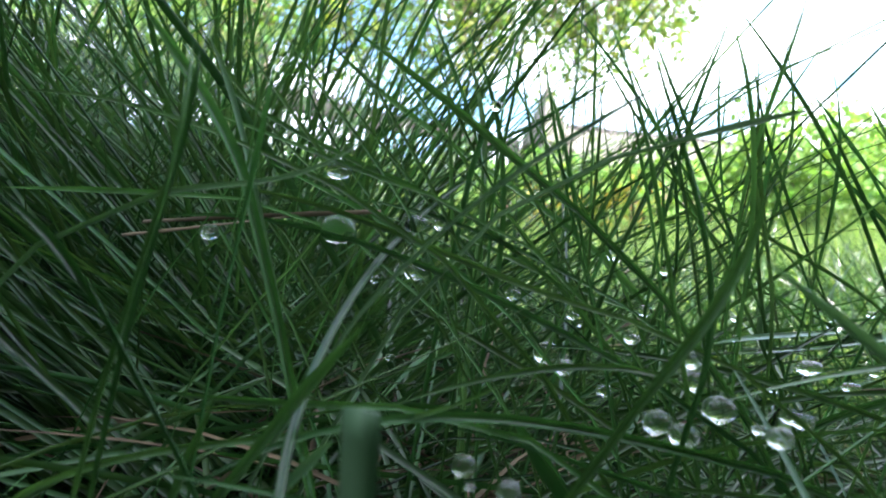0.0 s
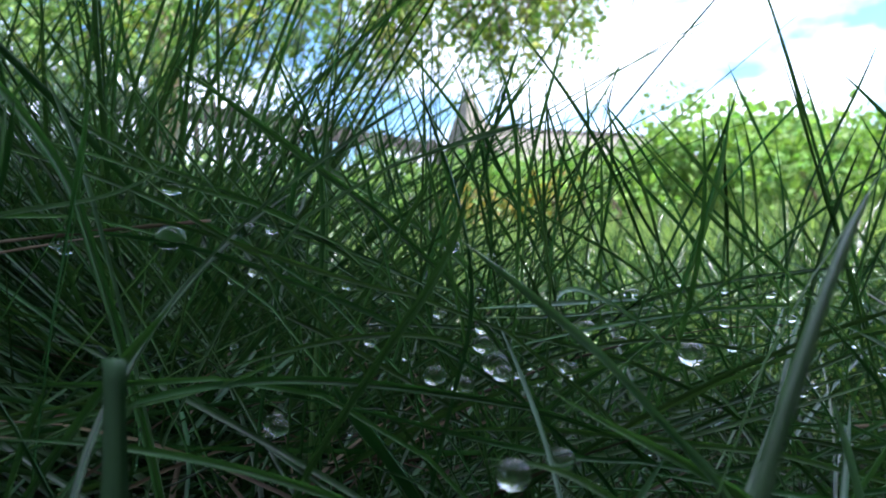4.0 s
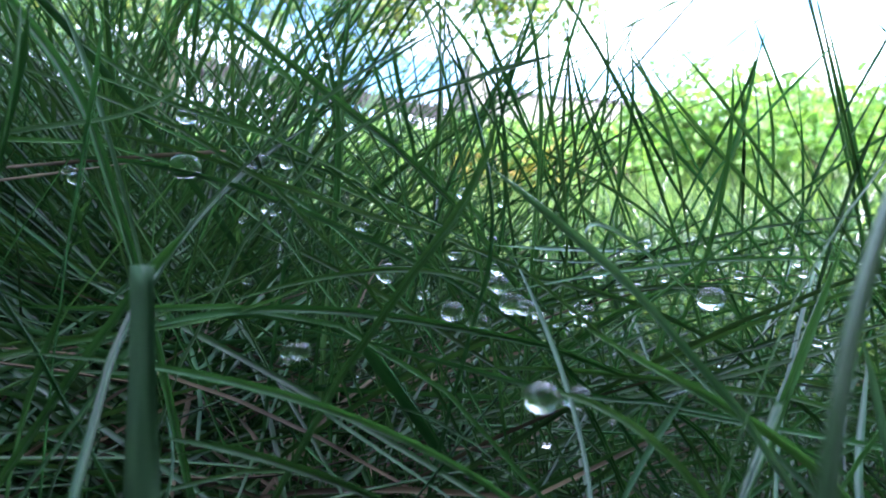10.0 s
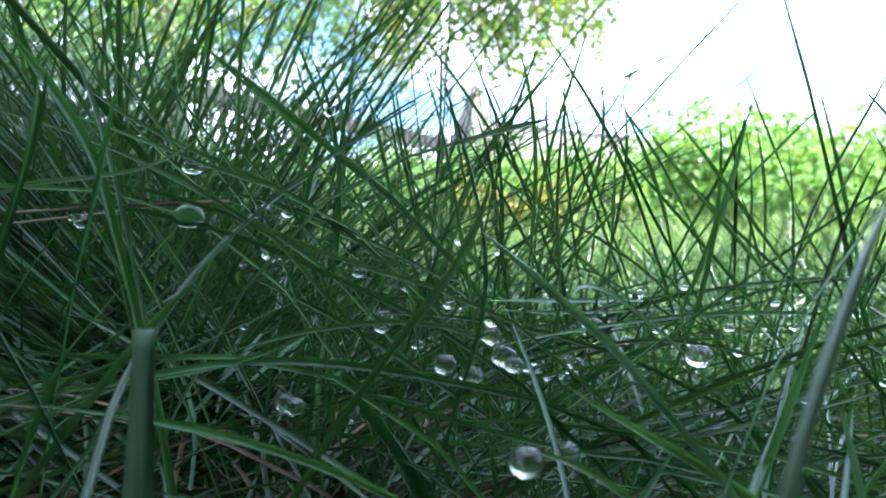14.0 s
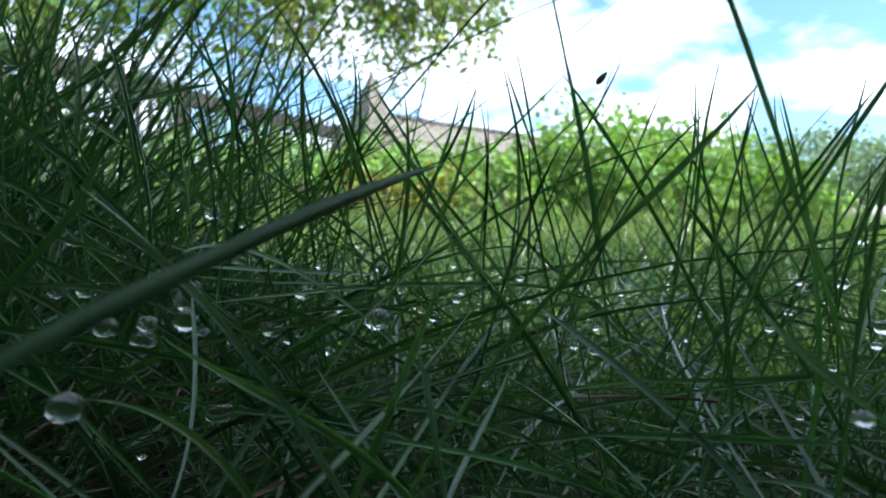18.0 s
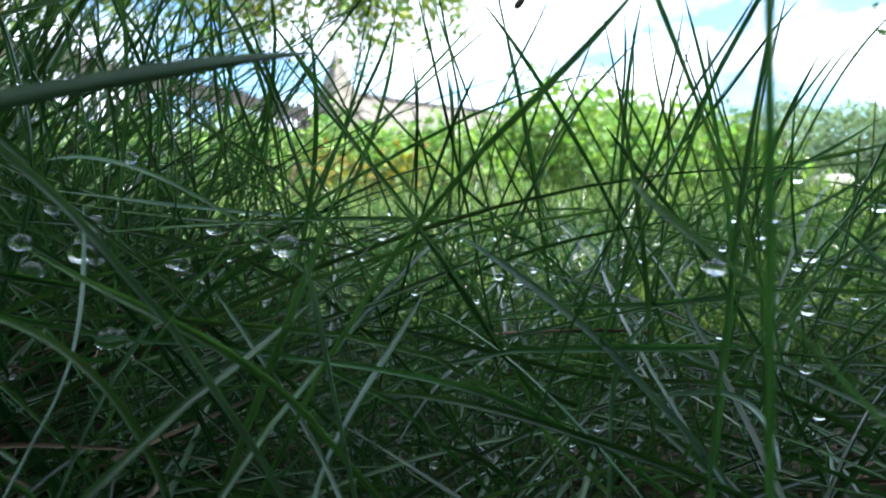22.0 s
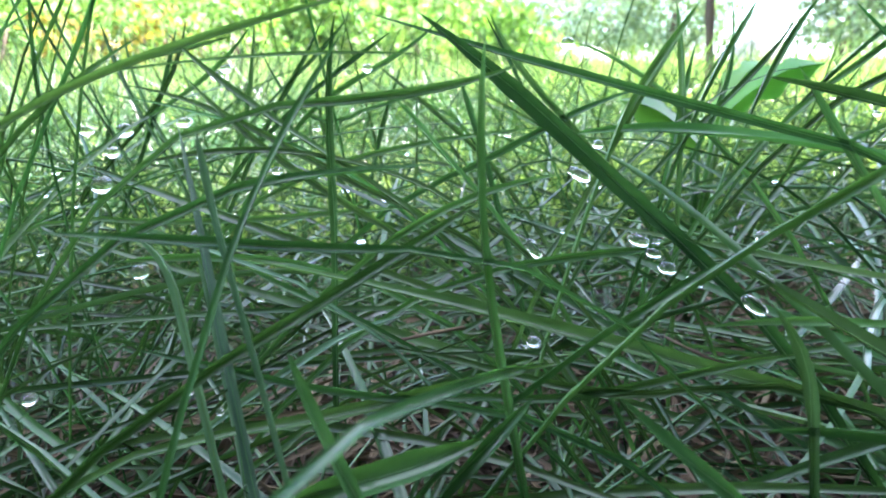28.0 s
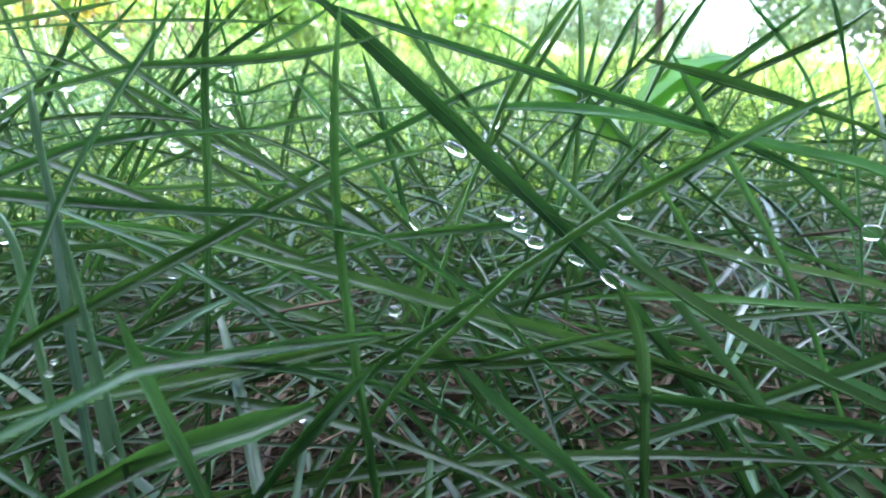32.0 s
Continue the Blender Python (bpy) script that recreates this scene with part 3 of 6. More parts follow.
# ---- trees ----
def limbed_tree(name, label, foot, height, trunk_r, lean, crown, leaves, size, leaf_mat, bark, seed, droop=0.0, limbs=9):
    """crown: list of (centre offset, radii) in metres from the foot."""
    r = np.random.default_rng(seed)
    root = new(name)
    root.location = foot
    tagged(root, label, "tree")
    pts = [Vector((lean[0] * t ** 1.3 + 0.05 * math.sin(5 * t + seed), lean[1] * t ** 1.3 + 0.04 * math.cos(4 * t), height * t)) for t in np.linspace(0, 1, 9)]
    rad = [trunk_r * (1.25 if i == 0 else 1 - 0.085 * i) for i in range(9)]
    part("trunk", tube_bm(pts, rad, 12), bark, root)
    cc = []
    for k in range(limbs):
        c, rr = crown[k % len(crown)]
        st = pts[4 + k % 5]
        e = Vector(c) + Vector([r.uniform(-0.7, 0.7) * q for q in rr])
        m1 = st.lerp(e, 0.5) + Vector((0, 0, 0.25 - droop))
        path = [st, st.lerp(m1, 0.6), m1, m1.lerp(e, 0.6), e]
        part("limb", tube_bm(path, [trunk_r * 0.42, trunk_r * 0.3, trunk_r * 0.2, trunk_r * 0.12, 0.008], 6), TWIG, root)
        for _ in range(24):
            t = r.uniform(0.35, 1.0)
            cc.append(np.array(st.lerp(e, t)) + r.normal(0, 0.25, 3))
    m = leaves // 16
    for c, rr in crown:
        q = r.normal(size=(m // len(crown), 3))
        q /= np.linalg.norm(q, axis=1, keepdims=True)
        q *= r.uniform(0.2, 1.0, (len(q), 1)) ** 0.6
        q *= 1 + 0.25 * np.sin(q[:, :1] * 6 + seed) + 0.2 * np.sin(q[:, 1:2] * 8 + 1)
        cc.extend(q * np.array(rr) + np.array(c))
    cc = np.array(cc)
    spread = np.repeat(r.uniform(0.5, 1.6, (len(cc), 1)), 16, 0) * size * 1.6
    cl = np.repeat(cc, 16, 0) + r.normal(size=(len(cc) * 16, 3)) * spread
    v, q = leaf_cards(r, cl, r.uniform(0.6, 1.2, len(cl)) * size)
    ob = new("crown", mesh_of("crown", v, q, leaf_mat, False))
    ob.parent = root
    return root


limbed_tree("garden_tree", "tree with pale sunlit bark and hanging leafy branches", along(-17, 5.6, -0.02), 4.2, 0.17, (0.25, -0.3),
            [((0.3, -0.4, 1.85), (1.5, 0.8, 0.75)), ((2.0, -0.2, 2.15), (1.2, 0.9, 0.65)), ((2.8, -0.2, 2.2), (0.9, 0.7, 0.5)), ((-0.5, -0.7, 1.6), (1.3, 0.5, 0.5)),
             ((-1.3, -0.3, 2.0), (1.4, 0.9, 0.9)), ((0.6, 0.2, 3.2), (2.0, 1.5, 0.9))],
            15000, 0.055, TREE_LEAF, BARK, 11)
shade = limbed_tree("shade_tree", "small leafy tree beside the added shade wall", (4.0, -1.5, -0.02), 2.5, 0.09, (-0.6, 0.2),
                    [((-0.5, 0.1, 1.9), (0.8, 0.4, 0.45)), ((0.4, 0.0, 2.3), (0.9, 0.4, 0.5))],
                    9000, 0.09, TREE_LEAF, BARK, 12, limbs=8)


def hanging_strands(tree, xr, yr, top, low, n, seed):
    """Thin drooping twigs with leaves along them; places from the tree's foot."""
    r = np.random.default_rng(seed)
    for k in range(n):
        x, y = r.uniform(*xr), r.uniform(*yr)
        z1 = low(x) + abs(r.normal(0, 0.36))
        a, e = Vector((x, y, r.uniform(*top))), Vector((x + r.normal(0, 0.18), y + r.normal(0, 0.1), z1))
        m = a.lerp(e, 0.5) + Vector((r.normal(0, 0.07), 0, r.normal(0, 0.05)))
        twig = part("twig", tube_bm([a, a.lerp(m, 0.6), m, m.lerp(e, 0.6), e], [0.006, 0.005, 0.004, 0.003, 0.0015], 4), TWIG, tree)
        c = 20
        t = r.uniform(0.15, 1.0, c)[:, None]
        q = np.array(a) * (1 - t) ** 2 + np.array(m) * 2 * t * (1 - t) + np.array(e) * t * t + r.normal(0, 0.045, (c, 3))
        v, f = leaf_cards(r, q, r.uniform(0.6, 1.25, c) * 0.06)
        # nearly half the twigs take the painted sunlit leaf colour
        ob = new("leaves", mesh_of("leaves", v, f, TREE_SUN if r.uniform() < 0.45 else TREE_LEAF, False))
        ob.parent = twig


garden_tree = bpy.data.objects["garden_tree"]
hanging_strands(garden_tree, (-0.6, 1.9), (-0.9, 0.1), (1.7, 2.3), lambda x: 1.2 - 0.1 * x, 150, 41)
hanging_strands(garden_tree, (1.7, 3.5), (-0.6, 0.1), (1.8, 2.4), lambda x: 1.1 + 0.22 * abs(x - 2.7), 130, 42)
hanging_strands(garden_tree, (-2.6, -0.4), (-1.0, 0.1), (1.4, 2.2), lambda x: 1.0, 60, 43)


def hanging_branch(tree, start, end, leaves, size, seed):
    """A thin branch with separate leaves, that hangs from a tree; places in the world."""
    r = np.random.default_rng(seed)
    o = tree.location
    a, b = Vector(start) - o, Vector(end) - o
    m = a.lerp(b, 0.55) + Vector((0, 0, 0.22))
    branch = part("branch", tube_bm([a, a.lerp(m, 0.6), m, m.lerp(b, 0.6), b], [0.02, 0.014, 0.009, 0.006, 0.003], 6), TWIG, tree)
    t = r.uniform(0.45, 1.0, leaves)[:, None]
    c = np.array(m) * (1 - t) + np.array(b) * t + np.clip(r.normal(0, 1, (leaves, 3)), -1.5, 1.5) * [0.09, 0.09, 0.075]
    v, q = leaf_cards(r, c, r.uniform(0.7, 1.2, leaves) * size)
    ob = new("leaves", mesh_of("leaves", v, q, HAZE_LEAF, False))
    ob.parent = branch


hanging_branch(shade, (3.1, -1.2, 2.2), along(56.5, 2.9, 0.64), 130, 0.056, 5)
hanging_branch(shade, (2.6, -1.2, 2.3), along(54.0, 3.0, 0.72), 130, 0.056, 6)


def far_tree(az, dist, height, wide, seed, leaves=4200):
    r = np.random.default_rng(seed)
    root = new("far_tree")
    root.location = along(az, dist, -0.05)
    tagged(root, "leafy tree in the distance, its colour paled for haze", "tree", "distant trees")
    part("trunk", tube_bm([(0, 0, 0), (0.1, 0, height * 0.4), (0, 0.1, height * 0.8)], [0.28, 0.2, 0.06], 8), TWIG, root)
    m = leaves // 12
    c = r.normal(size=(m, 3))
    c /= np.linalg.norm(c, axis=1, keepdims=True)
    c *= r.uniform(0.3, 1, (m, 1)) ** 0.5
    c *= 1 + 0.2 * np.sin(c[:, :1] * 6 + seed) + 0.18 * np.sin(c[:, 2:] * 9 + seed)
    c = c * [wide / 2, wide / 2, height * 0.47] + [0, 0, height * 0.53]
    c = np.repeat(c, 12, 0) + r.normal(0, 0.26, (m * 12, 3))
    v, q = leaf_cards(r, c, r.uniform(0.12, 0.3, len(c)))
    ob = new("crown", mesh_of("crown", v, q, HAZE_LEAF, False))
    ob.parent = root


for k, (az, d, h, w) in enumerate([(36.5, 45, 4.6, 5), (41, 42, 5.0, 6), (46, 40, 5.2, 6), (51, 34, 4.0, 6), (56, 30, 4.0, 5),
                                   (68, 30, 4.6, 4), (74, 20, 4.0, 4.5), (81, 24, 4.4, 6), (-20, 40, 6, 7), (-30, 38, 6, 7), (-40, 35, 6, 7), (31, 48, 4, 5)]):
    far_tree(az, d, h, w, 70 + k)


def edging_stone(az, dist, wide, deep, high, seed, label):
    bm = bmesh.new()
    bmesh.ops.create_icosphere(bm, subdivisions=3, radius=1.0)
    for v in bm.verts:
        c = v.co * (1 + 0.3 * noise.noise(v.co * 1.4 + Vector((seed, 0, 0))) + 0.08 * noise.noise(v.co * 4.0))
        v.co = Vector((math.copysign(abs(c.x) ** 0.7, c.x) * wide / 2, math.copysign(abs(c.y) ** 0.7, c.y) * deep / 2, max(c.z, -0.4) * high * 0.7 + high * 0.27))
    for f in bm.faces:
        f.smooth = True
    me = bpy.data.meshes.new("edging_stone")
    bm.to_mesh(me)
    bm.free()
    me.materials.append(STONE)
    ob = new("edging_stone", me)
    ob.location = along(az, dist, -0.005)
    ob.rotation_euler = (0, 0, radians(-az + 8 * math.sin(seed)))
    tagged(ob, label, "stone", "stones along the lawn")


edging_stone(63.8, 1.9, 0.13, 0.12, 0.12, 1, "pale upright edging stone beside the lawn")
edging_stone(70, 1.45, 0.14, 0.10, 0.055, 2, "low pale edging stone half sunk in the grass")
edging_stone(49, 6.0, 0.62, 0.4, 0.2, 3, "flat pale grey boulder at the far edge of the lawn")


# ---- broad-leaved weed ----
def weed_leaf(root, start, tip, width, lobes):
    """A soft leaf with a toothed rim, folded along its midrib; places in centimetres."""
    a, b = Vector(start) / 100, Vector(tip) / 100
    d = b - a
    side = d.cross(Vector((-0.3, -0.7, 0.65))).normalized()
    out = side.cross(d).normalized()
    bm = bmesh.new()
    mid, left, right = [], [], []
    n = 16
    for i in range(n + 1):
        t = i / n
        q = a + d * t + Vector((0, 0, 0.12 * d.length * math.sin(t * math.pi)))
        w = width / 200 * math.sin(math.pi * min(1, 0.06 + t * 0.97)) ** 0.7 * (1 + 0.28 * math.sin(t * lobes * 6.28))
        mid.append(bm.verts.new(q))
        left.append(bm.verts.new(q + side * w - out * w * 0.25))
        right.append(bm.verts.new(q - side * w - out * w * 0.25))
    for i in range(n):
        for s_ in (left, right):
            bm.faces.new((mid[i], mid[i + 1], s_[i + 1], s_[i])).smooth = True
    part("leaf", bm, WEED, root)


def weed(x, y, leaves):
    root = new("weed")
    tagged(root, "low broad-leaved weed with bright green toothed leaves", "plant")
    for start, tip, width, lobes in leaves:
        bm = tube_bm([Vector((x, y, -0.4)) / 100, Vector(((x + start[0]) / 2, (y + start[1]) / 2, start[2] * 0.6)) / 100, Vector(start) / 100], [0.0008, 0.0006, 0.0004], 6)
        part("stalk", bm, WEED, root)
        weed_leaf(root, start, tip, width, lobes)


weed(19.0, 4.6, [((19.1, 4.3, 3.9), (20.7, 3.4, 4.75), 0.55, 3), ((19.2, 4.5, 3.8), (21.0, 4.6, 4.8), 0.5, 3), ((18.9, 4.6, 3.4), (17.9, 5.6, 4.2), 0.7, 2)])


# ---- water drops ----
def drop_mesh(name, squash, sag):
    bm = bmesh.new()
    bmesh.ops.create_icosphere(bm, subdivisions=3, radius=1.0)
    for v in bm.verts:
        x, y, z = v.co
        k = 1 + sag * (-z) * 0.18
        v.co = Vector((x * k, y * k, z * squash if z < 0.6 else (0.6 + (z - 0.6) * 0.55) * squash))
    for f in bm.faces:
        f.smooth = True
    me = bpy.data.meshes.new(name)
    bm.to_mesh(me)
    bm.free()
    me.materials.append(WATER)
    return me


DROPS = [drop_mesh("water_drop", 0.80, 0.5), drop_mesh("water_drop", 0.92, 0.9), drop_mesh("water_drop", 0.66, 0.2)]


def water_drop(x, y, z, r, kind=0, long=1.0, turn=0.0, tilt=0.0):
    """A drop that hangs under a blade; centimetres, radius in millimetres; long drops lie along their blade, degrees."""
    ob = new("water_drop", DROPS[kind])
    ob.location = (x / 100, y / 100, z / 100)
    ob.scale = (r / 1000, r / 1000, r / 1000)
    ob.rotation_euler = (0.1 * math.sin(x * 9), 0.1 * math.cos(y * 7), x * 5)
    if long > 1.0:
        ob.scale.x = r * long / 1000
        ob.rotation_euler = (0, radians(tilt), radians(turn))
        return tagged(ob, "clear long water drop stretched along a grass blade", "water drop", "dew drops")
    return tagged(ob, "clear round water drop hanging from a grass blade", "water drop", "dew drops")


def dew(spines, n, seed):
    r = np.random.default_rng(seed)
    sp = np.concatenate([s[:, 4:-2].reshape(-1, 3) for s in spines])
    ok = (sp[:, 2] > 0.012) & (sp[:, 2] < 0.05) & (sp[:, 1] > 0.045) & (sp[:, 1] < 0.2) & (sp[:, 0] > -0.04) & (sp[:, 0] < 0.26)
    sp = sp[ok]
    for k in r.choice(len(sp), n, replace=False):
        x, y, z = sp[k] * 100
        rad = float(r.choice([0.22, 0.3, 0.42, 0.55, 0.75], p=[.3, .3, .2, .12, .08]))
        water_drop(x, y, z - rad * 0.085, rad, int(r.integers(0, 3)))


dew(SPINES, 110, 31)


# ---- single grass blades ----
BLADE_LABELS = {
    "stub": "broad grey-green grass blade, cut off square at the top",
    "arch": "long green grass blade arching over the tangle",
    "broad": "broad green grass blade leaning across the others",
    "leaf": "wide dark green grass leaf with a pointed tip",
    "dark": "dark green grass blade standing against the light",
    "thin": "thin upright green grass blade with a fine tip",
    "pale": "grass blade coloured pale grey-green for a silvery sheen",
    "bar": "broad green grass blade resting across the others",
    "stalk": "dark upright plant stalk standing in the lawn",
    "straw": "dry brown grass straw lying in the green grass",
}
RIB = leaf_material("blade_midrib", (0.05, 0.11, 0.045), (0.085, 0.17, 0.07), rough=0.4, through_amount=0.3, vary="object", scale=90)
BLADE_MATERIAL = {"bar": RIB, "pale": PALE, "stub": STUB, "straw": STRAW, "stalk": TWIG}


def curve_at(a, b, c, d, t):
    return a * (1 - t) ** 3 + b * 3 * t * (1 - t) ** 2 + c * 3 * t * t * (1 - t) + d * t ** 3


def blade(root, near, far, tip, width, kind):
    """One grass blade with a grooved upper side and a keel: a curve from its root to its tip, and its foot down to the soil."""
    a, b, c, d = [Vector(p) / 100 for p in (root, near, far, tip)]
    pts = [curve_at(a, b, c, d, i / 17) for i in range(18)]
    back = (a - b).normalized() if (a - b).length > 1e-5 else Vector((0, 0, -1))
    if a.z > 0.002 and kind != "straw":
        reach = 0.02 if back.z > -0.3 else min(0.02, (a.z - 0.001) / -back.z)
        reach = 0.008 if kind == "bar" else reach
        k1 = a + back * reach
        k1.z = max(k1.z, 0.001)
        k2 = Vector((k1.x + back.x * reach * 0.7, k1.y + back.y * reach * 0.7, -0.006))
        foot = [(k2 * (1 - t) ** 2 + k1 * 2 * t * (1 - t) + a * t * t) for t in (i / 6 for i in range(6))]
        pts = foot + pts
    n = len(pts)
    seed = (root[0] * 7.3 + tip[1] * 3.1) % 1.0
    face = Vector((-0.25 + 0.5 * (seed - 0.5), -0.8, 0.55)).normalized()
    keel = 0.42
    if kind == "bar":
        face, keel, seed = Vector((-0.1, -1.0, -0.1)).normalized(), 0.8, 0.5
    verts, w, rib = [], width / 2000, []
    solid = kind in ("stub", "straw", "stalk", "bar")
    for i, p in enumerate(pts):
        t = (pts[min(i + 1, n - 1)] - pts[max(i - 1, 0)]).normalized()
        side = t.cross(face)
        side = side.normalized() if side.length > 0.05 else t.orthogonal().normalized()
        side = Matrix.Rotation(0.9 * (seed - 0.5) + (0.1 if kind == "bar" else 0.5) * math.sin(i * 0.23 + seed * 9), 3, t) @ side
        out = side.cross(t).normalized()
        s = i / (n - 1)
        if kind == "stub":
            k = 1.0
        elif kind in ("straw", "stalk"):
            k = 0.8 + 0.15 * math.sin(i * 1.7)
        else:
            k = min(1.0, 0.6 + s) * min(1.0, 2.6 * (1 - s) ** 0.75 + 0.05)
        h = w * k
        if solid:
            verts += [p - side * h, p - out * h * 0.16, p + side * h, p - out * h * keel]
        else:
            verts += [p - side * h, p - side * h * 0.72 - out * h * 0.55, p - out * h * 0.8, p + side * h * 0.72 - out * h * 0.55, p + side * h]
        rib.append(p - out * h * (keel if solid else 0.78))
    if solid:
        faces = [(4 * i + j, 4 * i + (j + 1) % 4, 4 * i + 4 + (j + 1) % 4, 4 * i + 4 + j) for i in range(n - 1) for j in range(4)]
        faces += [(3, 2, 1, 0), (4 * n - 4, 4 * n - 3, 4 * n - 2, 4 * n - 1)]
    else:
        faces = [(5 * i + j, 5 * i + j + 1, 5 * i + 6 + j, 5 * i + 5 + j) for i in range(n - 1) for j in range(4)]
    ob = new({"straw": "dry_straw", "stalk": "plant_stalk"}.get(kind, "grass_blade"),
             mesh_of("grass_blade", [tuple(v) for v in verts], faces, BLADE_MATERIAL.get(kind, GRASS_ONE)))
    if width >= 0.5 and kind not in ("straw", "stalk"):
        part("midrib", tube_bm(rib, [w * 0.13 * (1.05 - i / n) for i in range(n)], 5), RIB, ob, "paler raised midrib")
    return tagged(ob, BLADE_LABELS[kind], "grass blade", "single grass blades")


# ---- single grass blades: root, two handles of the curve, tip (centimetres), width (millimetres) ----

blade((0.34, 1.95, 3.40), (0.37, 1.97, 3.88), (0.40, 1.98, 4.36), (0.42, 2.00, 4.83), 1.30, "stub")
blade((2.37, 3.59, 4.06), (1.40, 3.41, 4.34), (0.27, 3.34, 4.72), (-0.59, 2.91, 4.14), 0.50, "arch")
blade((2.16, 4.16, 4.31), (1.75, 3.73, 4.70), (0.96, 3.61, 4.63), (0.37, 3.35, 4.47), 0.35, "arch")
blade((2.48, 5.93, 4.58), (1.63, 5.66, 4.83), (0.93, 5.23, 5.26), (0.19, 4.75, 5.54), 0.43, "arch")
blade((4.18, 6.02, 4.43), (3.37, 5.33, 4.52), (2.63, 4.57, 4.62), (2.06, 3.66, 4.73), 0.45, "pale")
blade((4.09, 7.24, 4.16), (4.00, 7.27, 4.42), (4.25, 7.25, 4.57), (4.42, 7.24, 4.72), 0.78, "pale")
blade((2.43, 5.04, 3.26), (2.91, 4.78, 3.77), (3.52, 4.61, 4.41), (4.16, 4.11, 4.30), 0.56, "arch")
blade((5.62, 5.08, 4.35), (4.37, 4.78, 4.50), (3.12, 4.37, 4.46), (2.05, 3.64, 4.41), 0.42, "arch")
blade((3.28, 2.82, 3.28), (3.49, 2.83, 3.76), (3.70, 2.85, 4.24), (3.89, 2.86, 4.73), 0.51, "broad")
blade((6.81, 6.42, 4.01), (5.97, 6.57, 4.77), (5.13, 6.72, 5.55), (4.53, 6.86, 6.51), 0.50, "dark")
blade((3.89, 4.59, 4.49), (4.14, 4.61, 5.07), (4.40, 4.62, 5.64), (4.54, 4.65, 6.26), 0.32, "dark")
blade((5.08, 4.16, 4.96), (4.98, 4.21, 5.46), (4.90, 4.26, 5.97), (4.78, 4.31, 6.47), 0.27, "dark")
blade((1.96, 3.66, 4.40), (2.19, 3.68, 5.05), (1.93, 3.76, 5.70), (1.77, 3.82, 6.33), 0.38, "dark")
blade((0.84, 5.61, 4.40), (0.94, 5.96, 5.31), (1.17, 6.16, 6.36), (0.79, 6.61, 7.19), 0.58, "arch")
blade((2.50, 6.96, 4.84), (1.55, 7.14, 5.87), (0.23, 7.33, 6.41), (-0.67, 7.51, 7.47), 0.96, "broad")
blade((2.55, 7.53, 5.82), (2.89, 7.54, 6.41), (3.31, 7.53, 6.94), (3.79, 7.52, 7.43), 0.35, "thin")
blade((1.41, 5.50, 3.74), (1.85, 5.89, 4.90), (2.48, 6.01, 6.03), (3.11, 6.34, 7.10), 0.32, "thin")
blade((3.69, 7.31, 4.50), (3.50, 7.41, 5.55), (2.99, 7.54, 6.51), (2.63, 7.65, 7.51), 0.35, "thin")
blade((4.07, 6.27, 4.73), (3.83, 6.36, 5.49), (3.61, 6.44, 6.26), (3.41, 6.52, 7.03), 0.31, "thin")
blade((3.14, 6.36, 4.52), (3.40, 6.38, 5.15), (3.68, 6.40, 5.78), (3.99, 6.41, 6.40), 0.31, "thin")
blade((2.01, 8.18, 4.99), (1.83, 8.26, 5.81), (1.69, 8.34, 6.65), (1.59, 8.41, 7.48), 0.43, "thin")
blade((0.61, 4.90, 5.57), (1.03, 4.88, 5.92), (1.48, 4.86, 6.23), (1.97, 4.82, 6.47), 0.26, "thin")
blade((0.05, 2.57, 4.34), (-0.11, 3.55, 4.67), (0.24, 4.34, 5.33), (0.88, 5.02, 5.74), 0.53, "arch")
blade((-0.76, 3.44, 5.50), (-0.39, 3.40, 5.56), (0.00, 3.35, 5.51), (0.30, 3.34, 5.78), 0.32, "pale")
blade((1.69, 4.00, 3.22), (1.49, 4.05, 3.56), (1.25, 4.10, 3.87), (1.05, 4.15, 4.21), 1.28, "leaf")
blade((1.77, 2.41, 3.69), (1.11, 2.52, 4.14), (0.32, 2.62, 4.33), (-0.47, 2.72, 4.39), 0.41, "arch")
blade((1.22, 2.28, 3.75), (0.92, 2.32, 3.89), (0.62, 2.36, 3.99), (0.30, 2.40, 4.04), 0.42, "arch")
blade((3.59, 2.40, 3.45), (3.24, 2.47, 3.89), (2.70, 2.54, 4.09), (2.26, 2.62, 4.41), 0.53, "broad")
blade((2.30, 2.54, 3.50), (2.44, 3.10, 3.80), (2.34, 3.54, 4.27), (2.26, 4.05, 4.63), 0.32, "pale")
blade((2.49, 2.62, 3.45), (2.59, 2.62, 3.66), (2.72, 2.62, 3.84), (2.86, 2.62, 4.02), 0.35, "pale")
blade((3.70, 2.30, 3.72), (3.67, 2.32, 3.91), (3.65, 2.34, 4.11), (3.60, 2.36, 4.30), 0.37, "pale")
blade((-0.78, 3.76, 4.39), (-0.57, 3.78, 5.03), (-0.40, 3.81, 5.68), (-0.35, 3.86, 6.35), 0.20, "thin")
blade((-0.53, 3.01, 5.49), (-0.47, 3.02, 5.69), (-0.42, 3.03, 5.89), (-0.40, 3.04, 6.09), 0.41, "broad")
blade((0.70, 4.66, 5.17), (0.81, 4.68, 5.63), (0.85, 4.72, 6.20), (1.29, 4.70, 6.47), 0.38, "arch")
blade((1.75, 3.89, 4.51), (0.83, 4.03, 5.00), (-0.14, 4.18, 5.53), (-1.23, 4.29, 5.40), 0.40, "arch")
blade((-1.34, 4.50, 5.38), (-0.82, 4.44, 5.40), (-0.29, 4.39, 5.43), (0.24, 4.33, 5.44), 0.37, "straw")
